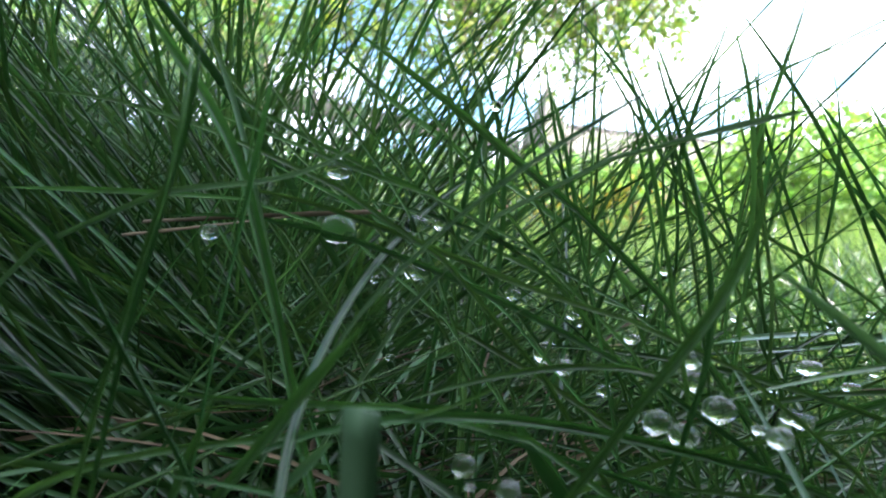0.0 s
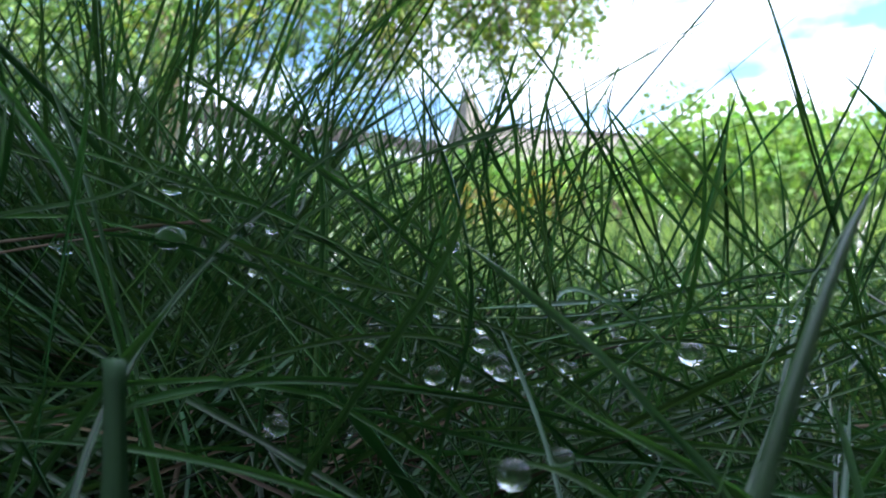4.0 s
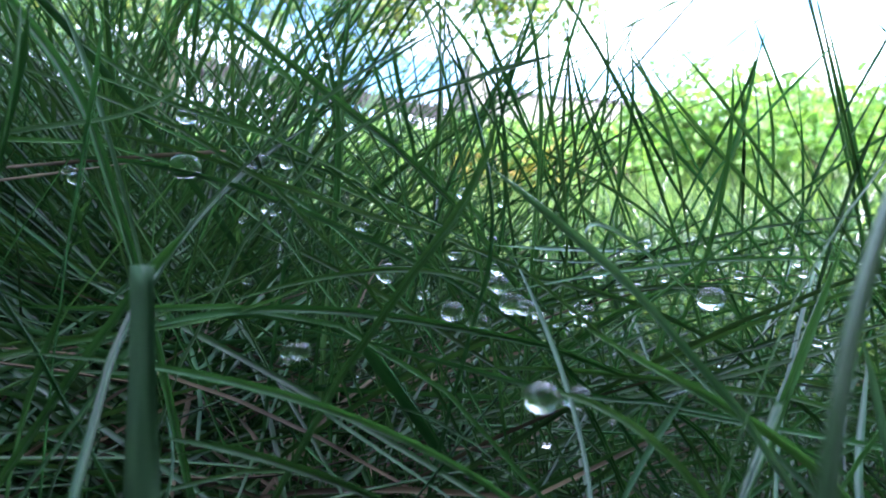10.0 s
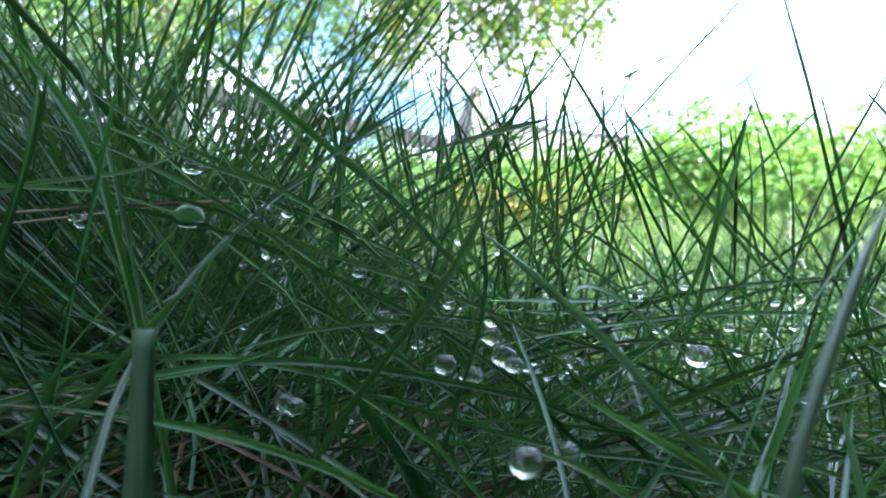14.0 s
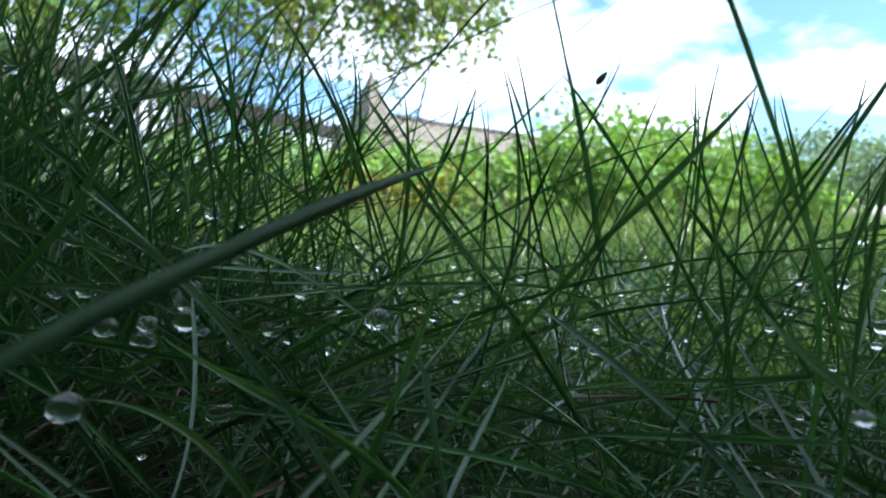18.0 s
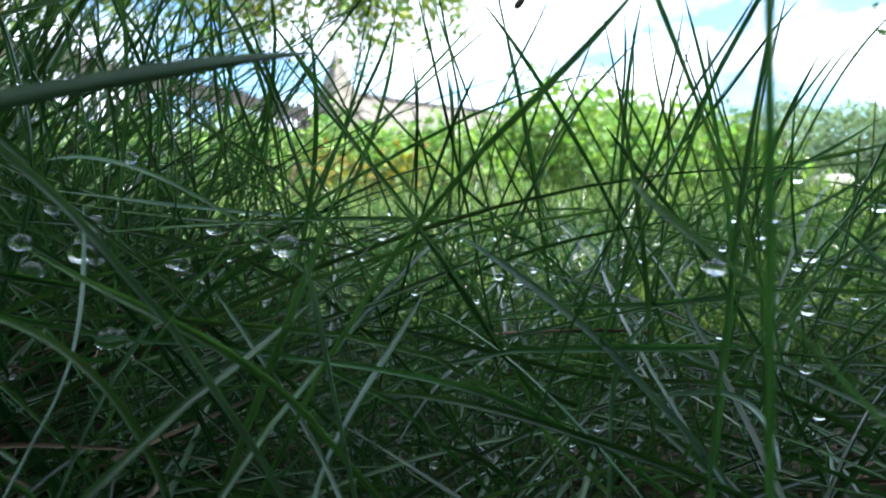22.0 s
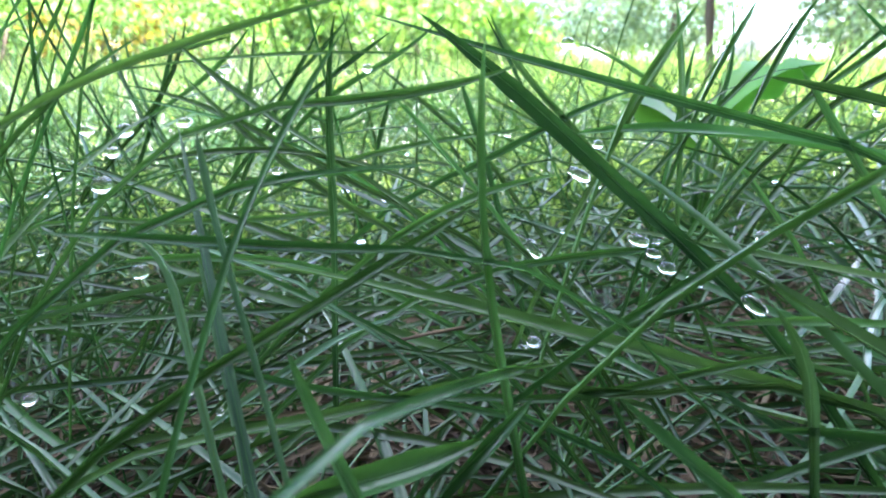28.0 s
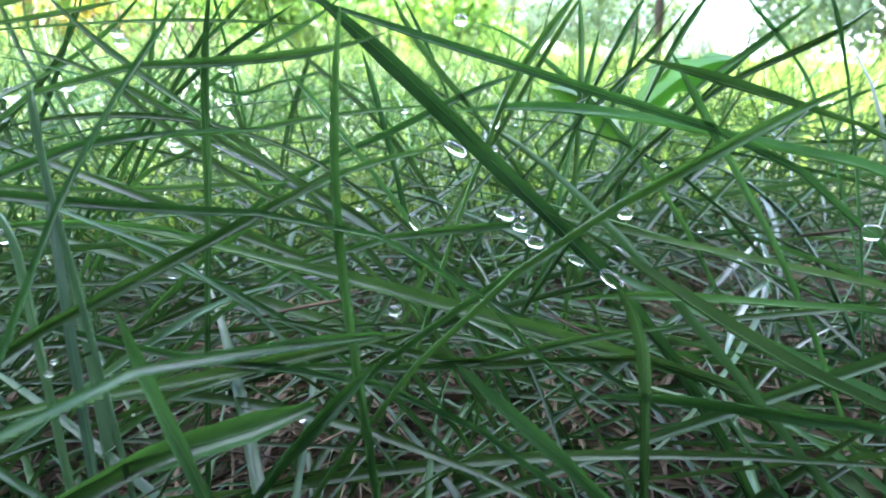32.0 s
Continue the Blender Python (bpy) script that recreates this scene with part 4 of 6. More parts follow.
blade((3.05, 3.48, 3.67), (2.19, 3.58, 3.72), (1.42, 3.70, 4.14), (0.57, 3.80, 4.26), 0.38, "arch")
blade((2.18, 4.19, 3.75), (1.55, 4.29, 4.19), (0.93, 4.40, 4.65), (0.21, 4.50, 4.91), 0.40, "arch")
blade((0.41, 3.43, 4.45), (-0.03, 3.48, 4.45), (-0.48, 3.53, 4.45), (-0.92, 3.58, 4.50), 0.37, "arch")
blade((1.04, 4.60, 4.89), (0.64, 4.69, 5.39), (0.22, 4.77, 5.88), (-0.16, 4.85, 6.39), 0.25, "thin")
blade((-0.15, 4.73, 4.76), (-0.55, 4.81, 5.35), (-0.98, 4.90, 5.90), (-1.43, 5.00, 6.44), 0.25, "thin")
blade((0.40, 5.20, 5.20), (-0.05, 5.29, 5.66), (-0.40, 5.37, 6.21), (-0.58, 5.43, 6.83), 0.24, "thin")
blade((0.79, 6.23, 5.95), (1.08, 6.21, 6.14), (1.39, 6.18, 6.29), (1.72, 6.15, 6.38), 0.28, "thin")
blade((1.41, 5.48, 3.74), (2.22, 5.41, 3.88), (3.01, 5.33, 4.09), (3.81, 5.26, 4.29), 0.45, "arch")
blade((-0.73, 3.09, 3.59), (-0.66, 3.11, 3.95), (-0.51, 3.12, 4.28), (-0.36, 3.12, 4.60), 0.51, "broad")
blade((0.11, 2.99, 3.49), (0.17, 2.99, 3.66), (0.17, 3.00, 3.82), (0.12, 3.02, 3.98), 0.33, "pale")
blade((4.70, 4.15, 4.27), (4.87, 4.17, 4.78), (5.06, 4.19, 5.28), (5.33, 4.19, 5.74), 0.36, "dark")
blade((5.20, 6.14, 4.62), (5.32, 6.17, 5.21), (5.36, 6.21, 5.81), (5.35, 6.26, 6.41), 0.31, "thin")
blade((-0.32, 2.98, 4.18), (-0.11, 2.99, 4.44), (0.09, 2.99, 4.71), (0.33, 3.00, 4.94), 0.57, "broad")
blade((-0.03, 2.78, 4.26), (0.05, 2.78, 4.35), (0.13, 2.79, 4.42), (0.21, 2.79, 4.50), 0.45, "pale")
blade((3.78, 7.83, 5.86), (4.08, 7.64, 6.40), (4.49, 7.39, 6.85), (4.70, 7.17, 7.42), 0.31, "thin")
blade((1.80, 4.12, 5.58), (2.04, 4.12, 5.91), (2.39, 4.13, 6.12), (2.68, 4.14, 6.40), 0.19, "thin")
blade((3.59, 6.81, 5.27), (3.83, 6.82, 5.66), (4.08, 6.83, 6.04), (4.36, 6.84, 6.39), 0.32, "thin")
blade((3.29, 6.32, 5.38), (3.21, 6.33, 5.92), (3.19, 6.34, 6.47), (3.22, 6.35, 7.02), 0.30, "thin")
blade((2.04, 5.51, 5.09), (2.34, 5.52, 5.81), (2.67, 5.54, 6.52), (3.04, 5.56, 7.20), 0.37, "dark")
blade((3.33, 5.91, 5.03), (2.72, 5.92, 5.76), (2.33, 5.94, 6.67), (1.65, 5.96, 7.35), 0.37, "dark")
blade((1.99, 6.31, 5.11), (2.02, 6.33, 5.91), (2.05, 6.34, 6.70), (2.06, 6.36, 7.49), 0.36, "thin")
blade((1.48, 2.89, 4.67), (1.69, 2.90, 4.91), (1.89, 2.91, 5.17), (1.95, 2.91, 5.49), 0.51, "broad")
blade((-0.40, 3.71, 5.52), (-0.50, 3.72, 5.90), (-0.76, 3.73, 6.21), (-0.98, 3.73, 6.54), 0.66, "broad")
blade((-0.62, 4.31, 5.52), (-1.12, 4.31, 5.56), (-1.63, 4.31, 5.58), (-2.13, 4.31, 5.59), 0.42, "arch")
blade((-1.58, 4.70, 5.29), (-1.17, 4.70, 5.33), (-0.76, 4.71, 5.38), (-0.35, 4.71, 5.43), 0.35, "straw")
blade((-0.77, 2.90, 5.01), (-0.87, 2.90, 5.18), (-0.99, 2.90, 5.34), (-1.16, 2.91, 5.45), 0.47, "broad")
blade((0.98, 5.81, 5.46), (1.03, 5.83, 6.12), (0.68, 5.84, 6.70), (0.51, 5.85, 7.31), 0.33, "dark")
blade((0.05, 3.91, 5.56), (-0.55, 3.92, 5.84), (-1.17, 3.92, 6.15), (-1.86, 3.92, 6.10), 0.38, "arch")
blade((0.05, 4.91, 5.44), (-0.46, 4.92, 5.87), (-0.93, 4.93, 6.36), (-1.21, 4.94, 6.98), 0.25, "thin")
blade((-1.01, 4.92, 5.84), (-1.42, 4.92, 6.18), (-1.82, 4.93, 6.55), (-2.15, 4.94, 6.97), 0.25, "thin")
blade((-1.28, 3.28, 4.11), (-0.57, 3.28, 4.43), (0.26, 3.28, 4.25), (0.95, 3.29, 4.61), 0.36, "arch")
blade((1.07, 4.50, 4.76), (0.63, 4.51, 5.20), (0.06, 4.51, 5.49), (-0.49, 4.52, 5.76), 0.38, "arch")
blade((3.58, 3.84, 4.25), (3.15, 3.66, 4.61), (2.62, 3.34, 4.99), (2.36, 2.75, 4.84), 0.42, "pale")
blade((4.93, 6.51, 4.29), (3.94, 5.63, 4.35), (2.77, 4.92, 4.45), (2.11, 3.75, 4.66), 0.44, "arch")
blade((2.36, 4.69, 4.01), (3.03, 4.51, 4.30), (3.77, 4.29, 4.43), (4.43, 4.07, 4.10), 0.39, "arch")
blade((3.42, 2.75, 3.31), (4.07, 3.72, 3.64), (4.86, 4.46, 4.24), (5.63, 5.39, 4.38), 0.44, "dark")
blade((5.36, 3.21, 3.11), (4.98, 3.36, 3.59), (4.76, 3.48, 4.18), (4.36, 3.64, 4.64), 0.40, "dark")
blade((4.89, 5.44, 4.63), (4.51, 5.60, 5.16), (4.11, 5.76, 5.69), (3.72, 5.92, 6.21), 0.36, "dark")
blade((5.58, 2.62, 3.59), (5.39, 3.07, 3.90), (5.16, 3.56, 4.15), (4.97, 4.06, 4.36), 0.57, "pale")
blade((3.62, 2.24, 3.14), (3.83, 2.78, 3.32), (4.27, 3.12, 3.61), (4.59, 3.51, 3.93), 0.45, "pale")
blade((3.66, 2.23, 3.23), (3.56, 2.71, 3.40), (3.33, 3.03, 3.75), (3.12, 3.40, 4.03), 0.36, "pale")
blade((4.94, 0.62, 4.23), (4.90, 0.82, 4.38), (4.72, 0.96, 4.53), (4.77, 1.18, 4.66), 0.44, "broad")
blade((6.76, 2.83, 3.61), (6.75, 2.72, 4.42), (6.49, 2.68, 5.21), (6.17, 2.63, 5.95), 0.48, "dark")
blade((5.78, 1.97, 5.24), (5.90, 1.95, 5.40), (6.01, 1.93, 5.57), (6.12, 1.91, 5.73), 0.23, "dark")
blade((7.03, 6.20, 3.97), (6.85, 6.35, 5.02), (6.76, 6.46, 6.10), (6.53, 6.61, 7.14), 0.48, "dark")
blade((3.82, 2.76, 4.88), (4.36, 3.09, 5.17), (4.82, 3.30, 5.67), (5.38, 3.44, 6.06), 0.16, "thin")
blade((5.69, 5.54, 3.63), (6.22, 5.44, 4.45), (6.78, 5.34, 5.24), (7.22, 5.27, 6.11), 0.31, "thin")
blade((3.75, 4.41, 4.08), (3.90, 4.19, 4.70), (3.96, 4.02, 5.36), (3.84, 3.90, 6.02), 0.39, "dark")
blade((1.55, 3.81, 5.72), (1.86, 3.72, 5.80), (2.18, 3.63, 5.88), (2.50, 3.54, 5.93), 0.51, "pale")
blade((2.54, 2.48, 4.54), (2.33, 2.56, 4.78), (2.09, 2.65, 4.99), (1.86, 2.73, 5.20), 0.47, "pale")
blade((2.88, 2.17, 3.31), (2.73, 2.25, 3.78), (2.36, 2.39, 4.16), (1.86, 2.54, 4.12), 0.41, "arch")
blade((5.53, 1.77, 3.09), (4.99, 1.95, 3.29), (4.47, 2.13, 3.56), (3.88, 2.30, 3.57), 0.51, "broad")
blade((7.26, 4.50, 3.20), (6.76, 4.66, 3.24), (6.26, 4.81, 3.24), (5.75, 4.96, 3.22), 0.46, "straw")
blade((5.59, 2.59, 3.11), (5.61, 2.61, 3.39), (5.66, 2.61, 3.64), (5.92, 2.55, 3.79), 0.47, "pale")
blade((6.28, 2.38, 3.28), (6.21, 1.94, 3.36), (5.95, 1.56, 3.28), (5.63, 1.25, 3.29), 0.53, "pale")
blade((3.45, 4.11, 3.57), (3.57, 4.08, 3.64), (3.69, 4.05, 3.71), (3.81, 4.02, 3.77), 0.45, "pale")
blade((8.25, 6.44, 4.96), (8.40, 6.45, 5.60), (8.47, 6.48, 6.25), (8.46, 6.53, 6.91), 0.37, "thin")
blade((9.38, 6.04, 4.28), (9.20, 6.15, 4.97), (9.05, 6.25, 5.67), (8.93, 6.35, 6.38), 0.37, "thin")
blade((8.61, 6.32, 4.88), (8.85, 6.30, 5.53), (9.06, 6.29, 6.20), (9.27, 6.28, 6.86), 0.37, "thin")
blade((5.98, 7.09, 4.46), (6.09, 7.11, 5.15), (6.15, 7.14, 5.83), (6.06, 7.23, 6.52), 0.37, "thin")
blade((8.18, 6.45, 4.81), (7.90, 6.58, 5.35), (7.66, 6.69, 5.90), (7.44, 6.80, 6.47), 0.37, "thin")
blade((7.33, 6.75, 5.35), (7.57, 6.72, 5.84), (7.78, 6.69, 6.34), (7.99, 6.67, 6.84), 0.37, "thin")
blade((7.08, 6.74, 4.30), (6.86, 6.84, 4.72), (6.66, 6.94, 5.16), (6.52, 7.02, 5.62), 0.37, "thin")
blade((7.88, 6.51, 4.44), (8.22, 6.45, 4.94), (8.53, 6.39, 5.45), (8.76, 6.37, 6.00), 0.37, "thin")
blade((3.46, 5.26, 4.81), (3.62, 5.25, 5.37), (3.76, 5.26, 5.96), (3.67, 5.33, 6.55), 0.30, "thin")
blade((2.50, 5.55, 4.82), (2.62, 5.56, 5.39), (2.52, 5.63, 5.99), (2.45, 5.70, 6.56), 0.30, "thin")
blade((3.60, 4.19, 5.09), (3.55, 4.23, 5.49), (3.43, 4.30, 5.87), (3.26, 4.38, 6.24), 0.33, "dark")
blade((2.45, 5.56, 4.82), (2.70, 5.53, 5.37), (2.92, 5.51, 5.94), (2.93, 5.56, 6.56), 0.30, "thin")
blade((2.91, 5.44, 4.97), (3.04, 5.44, 5.47), (3.18, 5.43, 5.97), (3.36, 5.42, 6.45), 0.26, "thin")
blade((1.88, 5.77, 5.19), (1.92, 5.79, 5.65), (1.97, 5.81, 6.11), (2.00, 5.84, 6.57), 0.26, "thin")
blade((1.60, 5.85, 5.25), (1.60, 5.89, 5.70), (1.53, 5.95, 6.14), (1.44, 6.01, 6.57), 0.26, "thin")
blade((3.93, 3.35, 3.68), (3.22, 3.57, 3.76), (2.50, 3.80, 3.90), (1.78, 4.01, 3.82), 0.43, "arch")
blade((4.79, 2.43, 3.37), (4.17, 2.64, 3.63), (3.49, 2.85, 3.66), (2.84, 3.06, 3.79), 0.40, "arch")
blade((6.58, 3.13, 3.12), (5.70, 3.39, 3.07), (4.94, 3.66, 3.58), (4.06, 3.93, 3.63), 0.45, "arch")
blade((5.94, 3.89, 3.65), (6.64, 3.67, 3.62), (7.34, 3.47, 3.69), (8.04, 3.26, 3.77), 0.50, "arch")
blade((7.22, 3.05, 4.52), (7.33, 3.05, 4.97), (7.57, 3.01, 5.37), (7.80, 2.97, 5.77), 0.36, "dark")
blade((5.49, 1.37, 4.48), (5.55, 1.38, 4.84), (5.64, 1.38, 5.19), (5.71, 1.39, 5.55), 0.28, "dark")
blade((1.79, 6.26, 4.49), (1.40, 6.39, 4.67), (1.00, 6.52, 4.79), (0.59, 6.65, 4.85), 0.32, "thin")
blade((3.32, 4.20, 4.17), (2.62, 4.43, 4.43), (1.88, 4.67, 4.55), (1.13, 4.89, 4.50), 0.41, "arch")
blade((6.29, 3.13, 3.35), (6.32, 3.23, 4.34), (6.23, 3.39, 5.32), (6.09, 3.57, 6.29), 0.45, "dark")
blade((6.28, 4.00, 4.88), (6.05, 4.19, 5.42), (5.80, 4.39, 5.96), (5.50, 4.62, 6.45), 0.39, "dark")
blade((7.00, 4.65, 4.01), (7.07, 4.71, 4.93), (7.14, 4.78, 5.86), (7.39, 4.74, 6.76), 0.40, "dark")
blade((46.83, 21.22, 2.43), (46.80, 21.78, 7.24), (46.96, 22.23, 12.06), (47.66, 22.37, 16.85), 6.36, "stalk")
blade((8.96, 3.60, 4.56), (9.35, 3.46, 5.27), (9.64, 3.39, 6.03), (9.95, 3.29, 6.78), 0.36, "dark")
blade((9.39, 3.47, 5.51), (9.52, 3.44, 5.93), (9.64, 3.42, 6.35), (9.75, 3.41, 6.78), 0.30, "thin")
blade((9.00, 4.73, 4.48), (9.26, 4.66, 5.17), (9.50, 4.61, 5.91), (10.04, 4.36, 6.40), 0.31, "thin")
blade((9.52, 5.61, 4.61), (9.21, 5.85, 5.29), (9.06, 6.02, 6.05), (8.90, 6.20, 6.79), 0.35, "thin")
blade((9.47, 5.68, 5.03), (9.29, 5.84, 5.59), (9.18, 5.97, 6.17), (9.24, 6.01, 6.78), 0.35, "thin")
blade((11.56, 4.50, 5.05), (11.47, 4.62, 5.71), (11.43, 4.72, 6.38), (11.48, 4.77, 7.05), 0.35, "thin")
blade((6.84, 3.63, 4.40), (6.97, 3.61, 4.87), (7.11, 3.58, 5.34), (7.31, 3.52, 5.79), 0.39, "dark")
blade((6.84, 3.64, 4.49), (6.69, 3.75, 4.73), (6.54, 3.86, 4.98), (6.41, 3.97, 5.23), 0.42, "dark")
blade((8.30, 2.80, 4.33), (9.00, 2.47, 4.91), (9.84, 2.01, 5.06), (10.64, 1.59, 5.32), 0.49, "arch")
blade((9.55, 1.62, 4.20), (9.86, 1.45, 4.28), (10.18, 1.27, 4.29), (10.50, 1.09, 4.29), 0.67, "arch")
blade((10.26, 0.95, 3.87), (9.69, 1.27, 3.90), (9.13, 1.61, 4.01), (8.55, 1.93, 4.07), 0.61, "arch")
blade((7.53, 1.77, 3.64), (7.31, 1.92, 3.90), (7.21, 2.02, 4.26), (6.92, 2.21, 4.43), 0.46, "pale")
blade((5.03, 2.94, 3.55), (5.50, 2.68, 3.58), (5.96, 2.42, 3.60), (6.42, 2.16, 3.61), 0.54, "broad")
blade((12.18, 0.58, 3.69), (11.81, 1.06, 4.18), (11.51, 1.52, 4.74), (11.11, 2.02, 5.19), 1.26, "broad")
blade((12.79, -1.30, 2.89), (12.50, -0.69, 3.08), (12.20, -0.18, 3.58), (12.11, 0.51, 3.71), 1.05, "broad")
blade((13.37, 0.05, 4.23), (12.64, 0.98, 4.55), (11.93, 1.92, 4.89), (11.17, 2.81, 5.25), 0.73, "arch")
blade((13.94, -0.76, 4.04), (13.63, 0.20, 4.19), (13.05, 1.03, 4.45), (12.50, 1.87, 4.25), 1.31, "arch")
blade((9.60, 5.32, 4.85), (10.44, 4.67, 4.97), (11.26, 4.00, 5.03), (12.06, 3.30, 4.94), 0.45, "arch")
blade((10.02, 2.04, 4.61), (10.42, 1.71, 4.64), (10.84, 1.37, 4.65), (11.26, 1.09, 4.84), 0.63, "arch")
blade((10.60, 0.57, 3.18), (10.62, 0.76, 3.78), (10.71, 0.92, 4.39), (10.86, 1.01, 4.99), 0.62, "dark")
blade((9.27, 1.26, 3.37), (9.81, 1.22, 3.57), (10.33, 1.10, 3.81), (10.85, 1.02, 4.06), 0.68, "broad")
blade((12.79, -0.46, 2.63), (11.77, 0.51, 2.97), (10.79, 1.48, 3.40), (9.72, 2.45, 3.60), 1.05, "broad")
blade((9.42, 1.71, 2.71), (9.95, 1.30, 2.80), (10.49, 0.92, 2.98), (11.02, 0.52, 3.12), 0.78, "dark")
blade((9.38, 1.35, 3.98), (9.37, 1.42, 4.16), (9.38, 1.48, 4.34), (9.38, 1.55, 4.53), 0.45, "pale")
blade((9.56, 1.98, 1.95), (9.60, 2.15, 2.50), (9.61, 2.35, 3.06), (9.58, 2.57, 3.59), 0.88, "pale")
blade((9.60, 2.46, 3.68), (9.47, 2.58, 3.72), (9.35, 2.70, 3.78), (9.23, 2.82, 3.83), 0.51, "pale")
blade((9.25, 1.86, 3.49), (9.25, 1.93, 3.65), (9.23, 2.00, 3.80), (9.13, 2.12, 3.90), 0.59, "pale")
blade((11.87, -0.23, 3.91), (12.26, -0.46, 4.14), (12.63, -0.68, 4.40), (13.02, -0.94, 4.59), 0.66, "broad")
blade((9.37, 5.01, 3.48), (10.18, 4.30, 3.38), (11.03, 3.64, 3.51), (11.87, 2.96, 3.57), 0.55, "arch")
blade((9.43, 0.87, 2.66), (9.70, 0.70, 2.81), (9.98, 0.49, 2.87), (10.25, 0.32, 3.01), 1.50, "leaf")
blade((11.18, -0.57, 2.69), (11.05, -0.41, 2.87), (10.93, -0.24, 3.04), (10.81, -0.07, 3.21), 0.85, "broad")
blade((10.10, 0.54, 2.54), (10.26, 0.48, 2.74), (10.43, 0.41, 2.92), (10.60, 0.33, 3.11), 0.83, "broad")
blade((14.81, 0.16, 2.64), (14.24, 0.02, 2.64), (13.68, -0.16, 2.65), (13.13, -0.39, 2.66), 0.81, "pale")
blade((14.03, -0.68, 4.30), (13.65, -0.31, 4.45), (13.27, 0.06, 4.61), (12.87, 0.43, 4.71), 0.92, "broad")
blade((9.66, 0.58, 2.76), (9.61, 0.71, 3.00), (9.55, 0.84, 3.23), (9.52, 0.96, 3.47), 0.76, "broad")
blade((9.95, 2.22, 2.72), (10.19, 2.08, 2.89), (10.43, 1.95, 3.07), (10.69, 1.75, 3.12), 0.60, "pale")
blade((10.74, 2.23, 2.69), (10.93, 2.09, 2.77), (11.13, 1.95, 2.82), (11.32, 1.80, 2.85), 0.38, "straw")
blade((15.21, 0.01, 3.12), (15.38, -0.12, 3.15), (15.54, -0.25, 3.18), (15.71, -0.37, 3.21), 0.45, "straw")
blade((10.71, 2.37, 1.19), (11.10, 2.14, 1.41), (11.48, 1.90, 1.64), (11.87, 1.66, 1.86), 0.37, "straw")
blade((13.57, 0.37, 2.22), (13.31, 0.60, 2.26), (13.10, 0.84, 2.43), (12.89, 1.07, 2.58), 0.37, "straw")
blade((11.52, 3.29, 3.67), (10.99, 3.93, 4.23), (10.30, 4.61, 4.52), (9.57, 5.27, 4.65), 0.45, "thin")
blade((9.32, 1.15, 3.90), (9.55, 1.26, 4.29), (9.84, 1.36, 4.64), (10.14, 1.35, 5.00), 0.49, "broad")
blade((10.46, 2.25, 3.56), (10.56, 2.37, 4.11), (10.60, 2.54, 4.66), (10.77, 2.60, 5.21), 0.61, "thin")
blade((10.34, 2.80, 3.35), (9.97, 3.12, 3.40), (9.60, 3.44, 3.42), (9.22, 3.73, 3.35), 0.72, "arch")
blade((13.55, -1.03, 3.14), (13.05, -0.61, 3.15), (12.56, -0.17, 3.25), (12.05, 0.23, 3.16), 0.65, "arch")
blade((12.54, -1.39, 2.82), (12.18, -1.08, 2.85), (11.85, -0.76, 2.97), (11.48, -0.46, 2.95), 0.77, "broad")
blade((12.75, 1.70, 3.97), (13.05, 1.62, 4.43), (13.33, 1.55, 4.90), (13.65, 1.45, 5.34), 0.56, "thin")
blade((13.80, 1.57, 4.17), (14.14, 1.41, 4.49), (14.47, 1.24, 4.80), (14.75, 1.16, 5.20), 0.55, "thin")
blade((14.83, 2.03, 4.08), (15.11, 1.96, 4.52), (15.30, 1.98, 4.99), (15.31, 2.16, 5.51), 0.65, "thin")
blade((16.79, 1.87, 4.41), (17.16, 1.69, 4.77), (17.55, 1.50, 5.12), (17.94, 1.29, 5.44), 0.66, "thin")
blade((14.65, -0.34, 4.59), (14.67, -0.26, 4.84), (14.67, -0.17, 5.08), (14.64, -0.06, 5.31), 0.51, "thin")
blade((13.43, -0.07, 4.01), (13.35, 0.09, 4.26), (13.30, 0.23, 4.53), (13.22, 0.39, 4.78), 0.61, "dark")
blade((11.84, 2.43, 3.91), (11.73, 2.60, 4.12), (11.63, 2.77, 4.36), (11.50, 2.95, 4.56), 0.67, "arch")
blade((11.43, 1.38, 3.43), (11.73, 1.15, 3.49), (12.03, 0.92, 3.53), (12.32, 0.68, 3.55), 0.61, "arch")
blade((11.40, 0.51, 3.20), (11.60, 0.40, 3.34), (11.81, 0.27, 3.48), (12.01, 0.15, 3.62), 0.66, "dark")
blade((11.87, 0.23, 2.77), (11.32, 0.64, 2.64), (10.93, 1.09, 2.98), (10.43, 1.53, 3.03), 0.60, "arch")
blade((11.25, 2.77, 3.48), (10.80, 3.27, 3.84), (10.40, 3.77, 4.28), (10.09, 4.22, 4.81), 0.67, "arch")
blade((12.04, 2.92, 3.83), (12.58, 2.55, 4.07), (13.08, 2.29, 4.49), (13.64, 1.87, 4.62), 0.67, "arch")
blade((10.33, 1.02, 2.90), (9.87, 1.41, 2.92), (9.46, 1.81, 3.08), (9.04, 2.20, 3.19), 0.55, "arch")
blade((10.42, 1.84, 3.13), (10.24, 2.04, 3.24), (10.05, 2.23, 3.35), (9.88, 2.42, 3.48), 0.59, "arch")
blade((10.89, 1.03, 2.72), (11.45, 0.53, 2.64), (12.04, 0.16, 2.97), (12.62, -0.31, 3.00), 0.60, "arch")
blade((11.68, -0.64, 2.92), (11.72, -0.59, 3.15), (11.74, -0.52, 3.37), (11.65, -0.38, 3.56), 0.70, "broad")
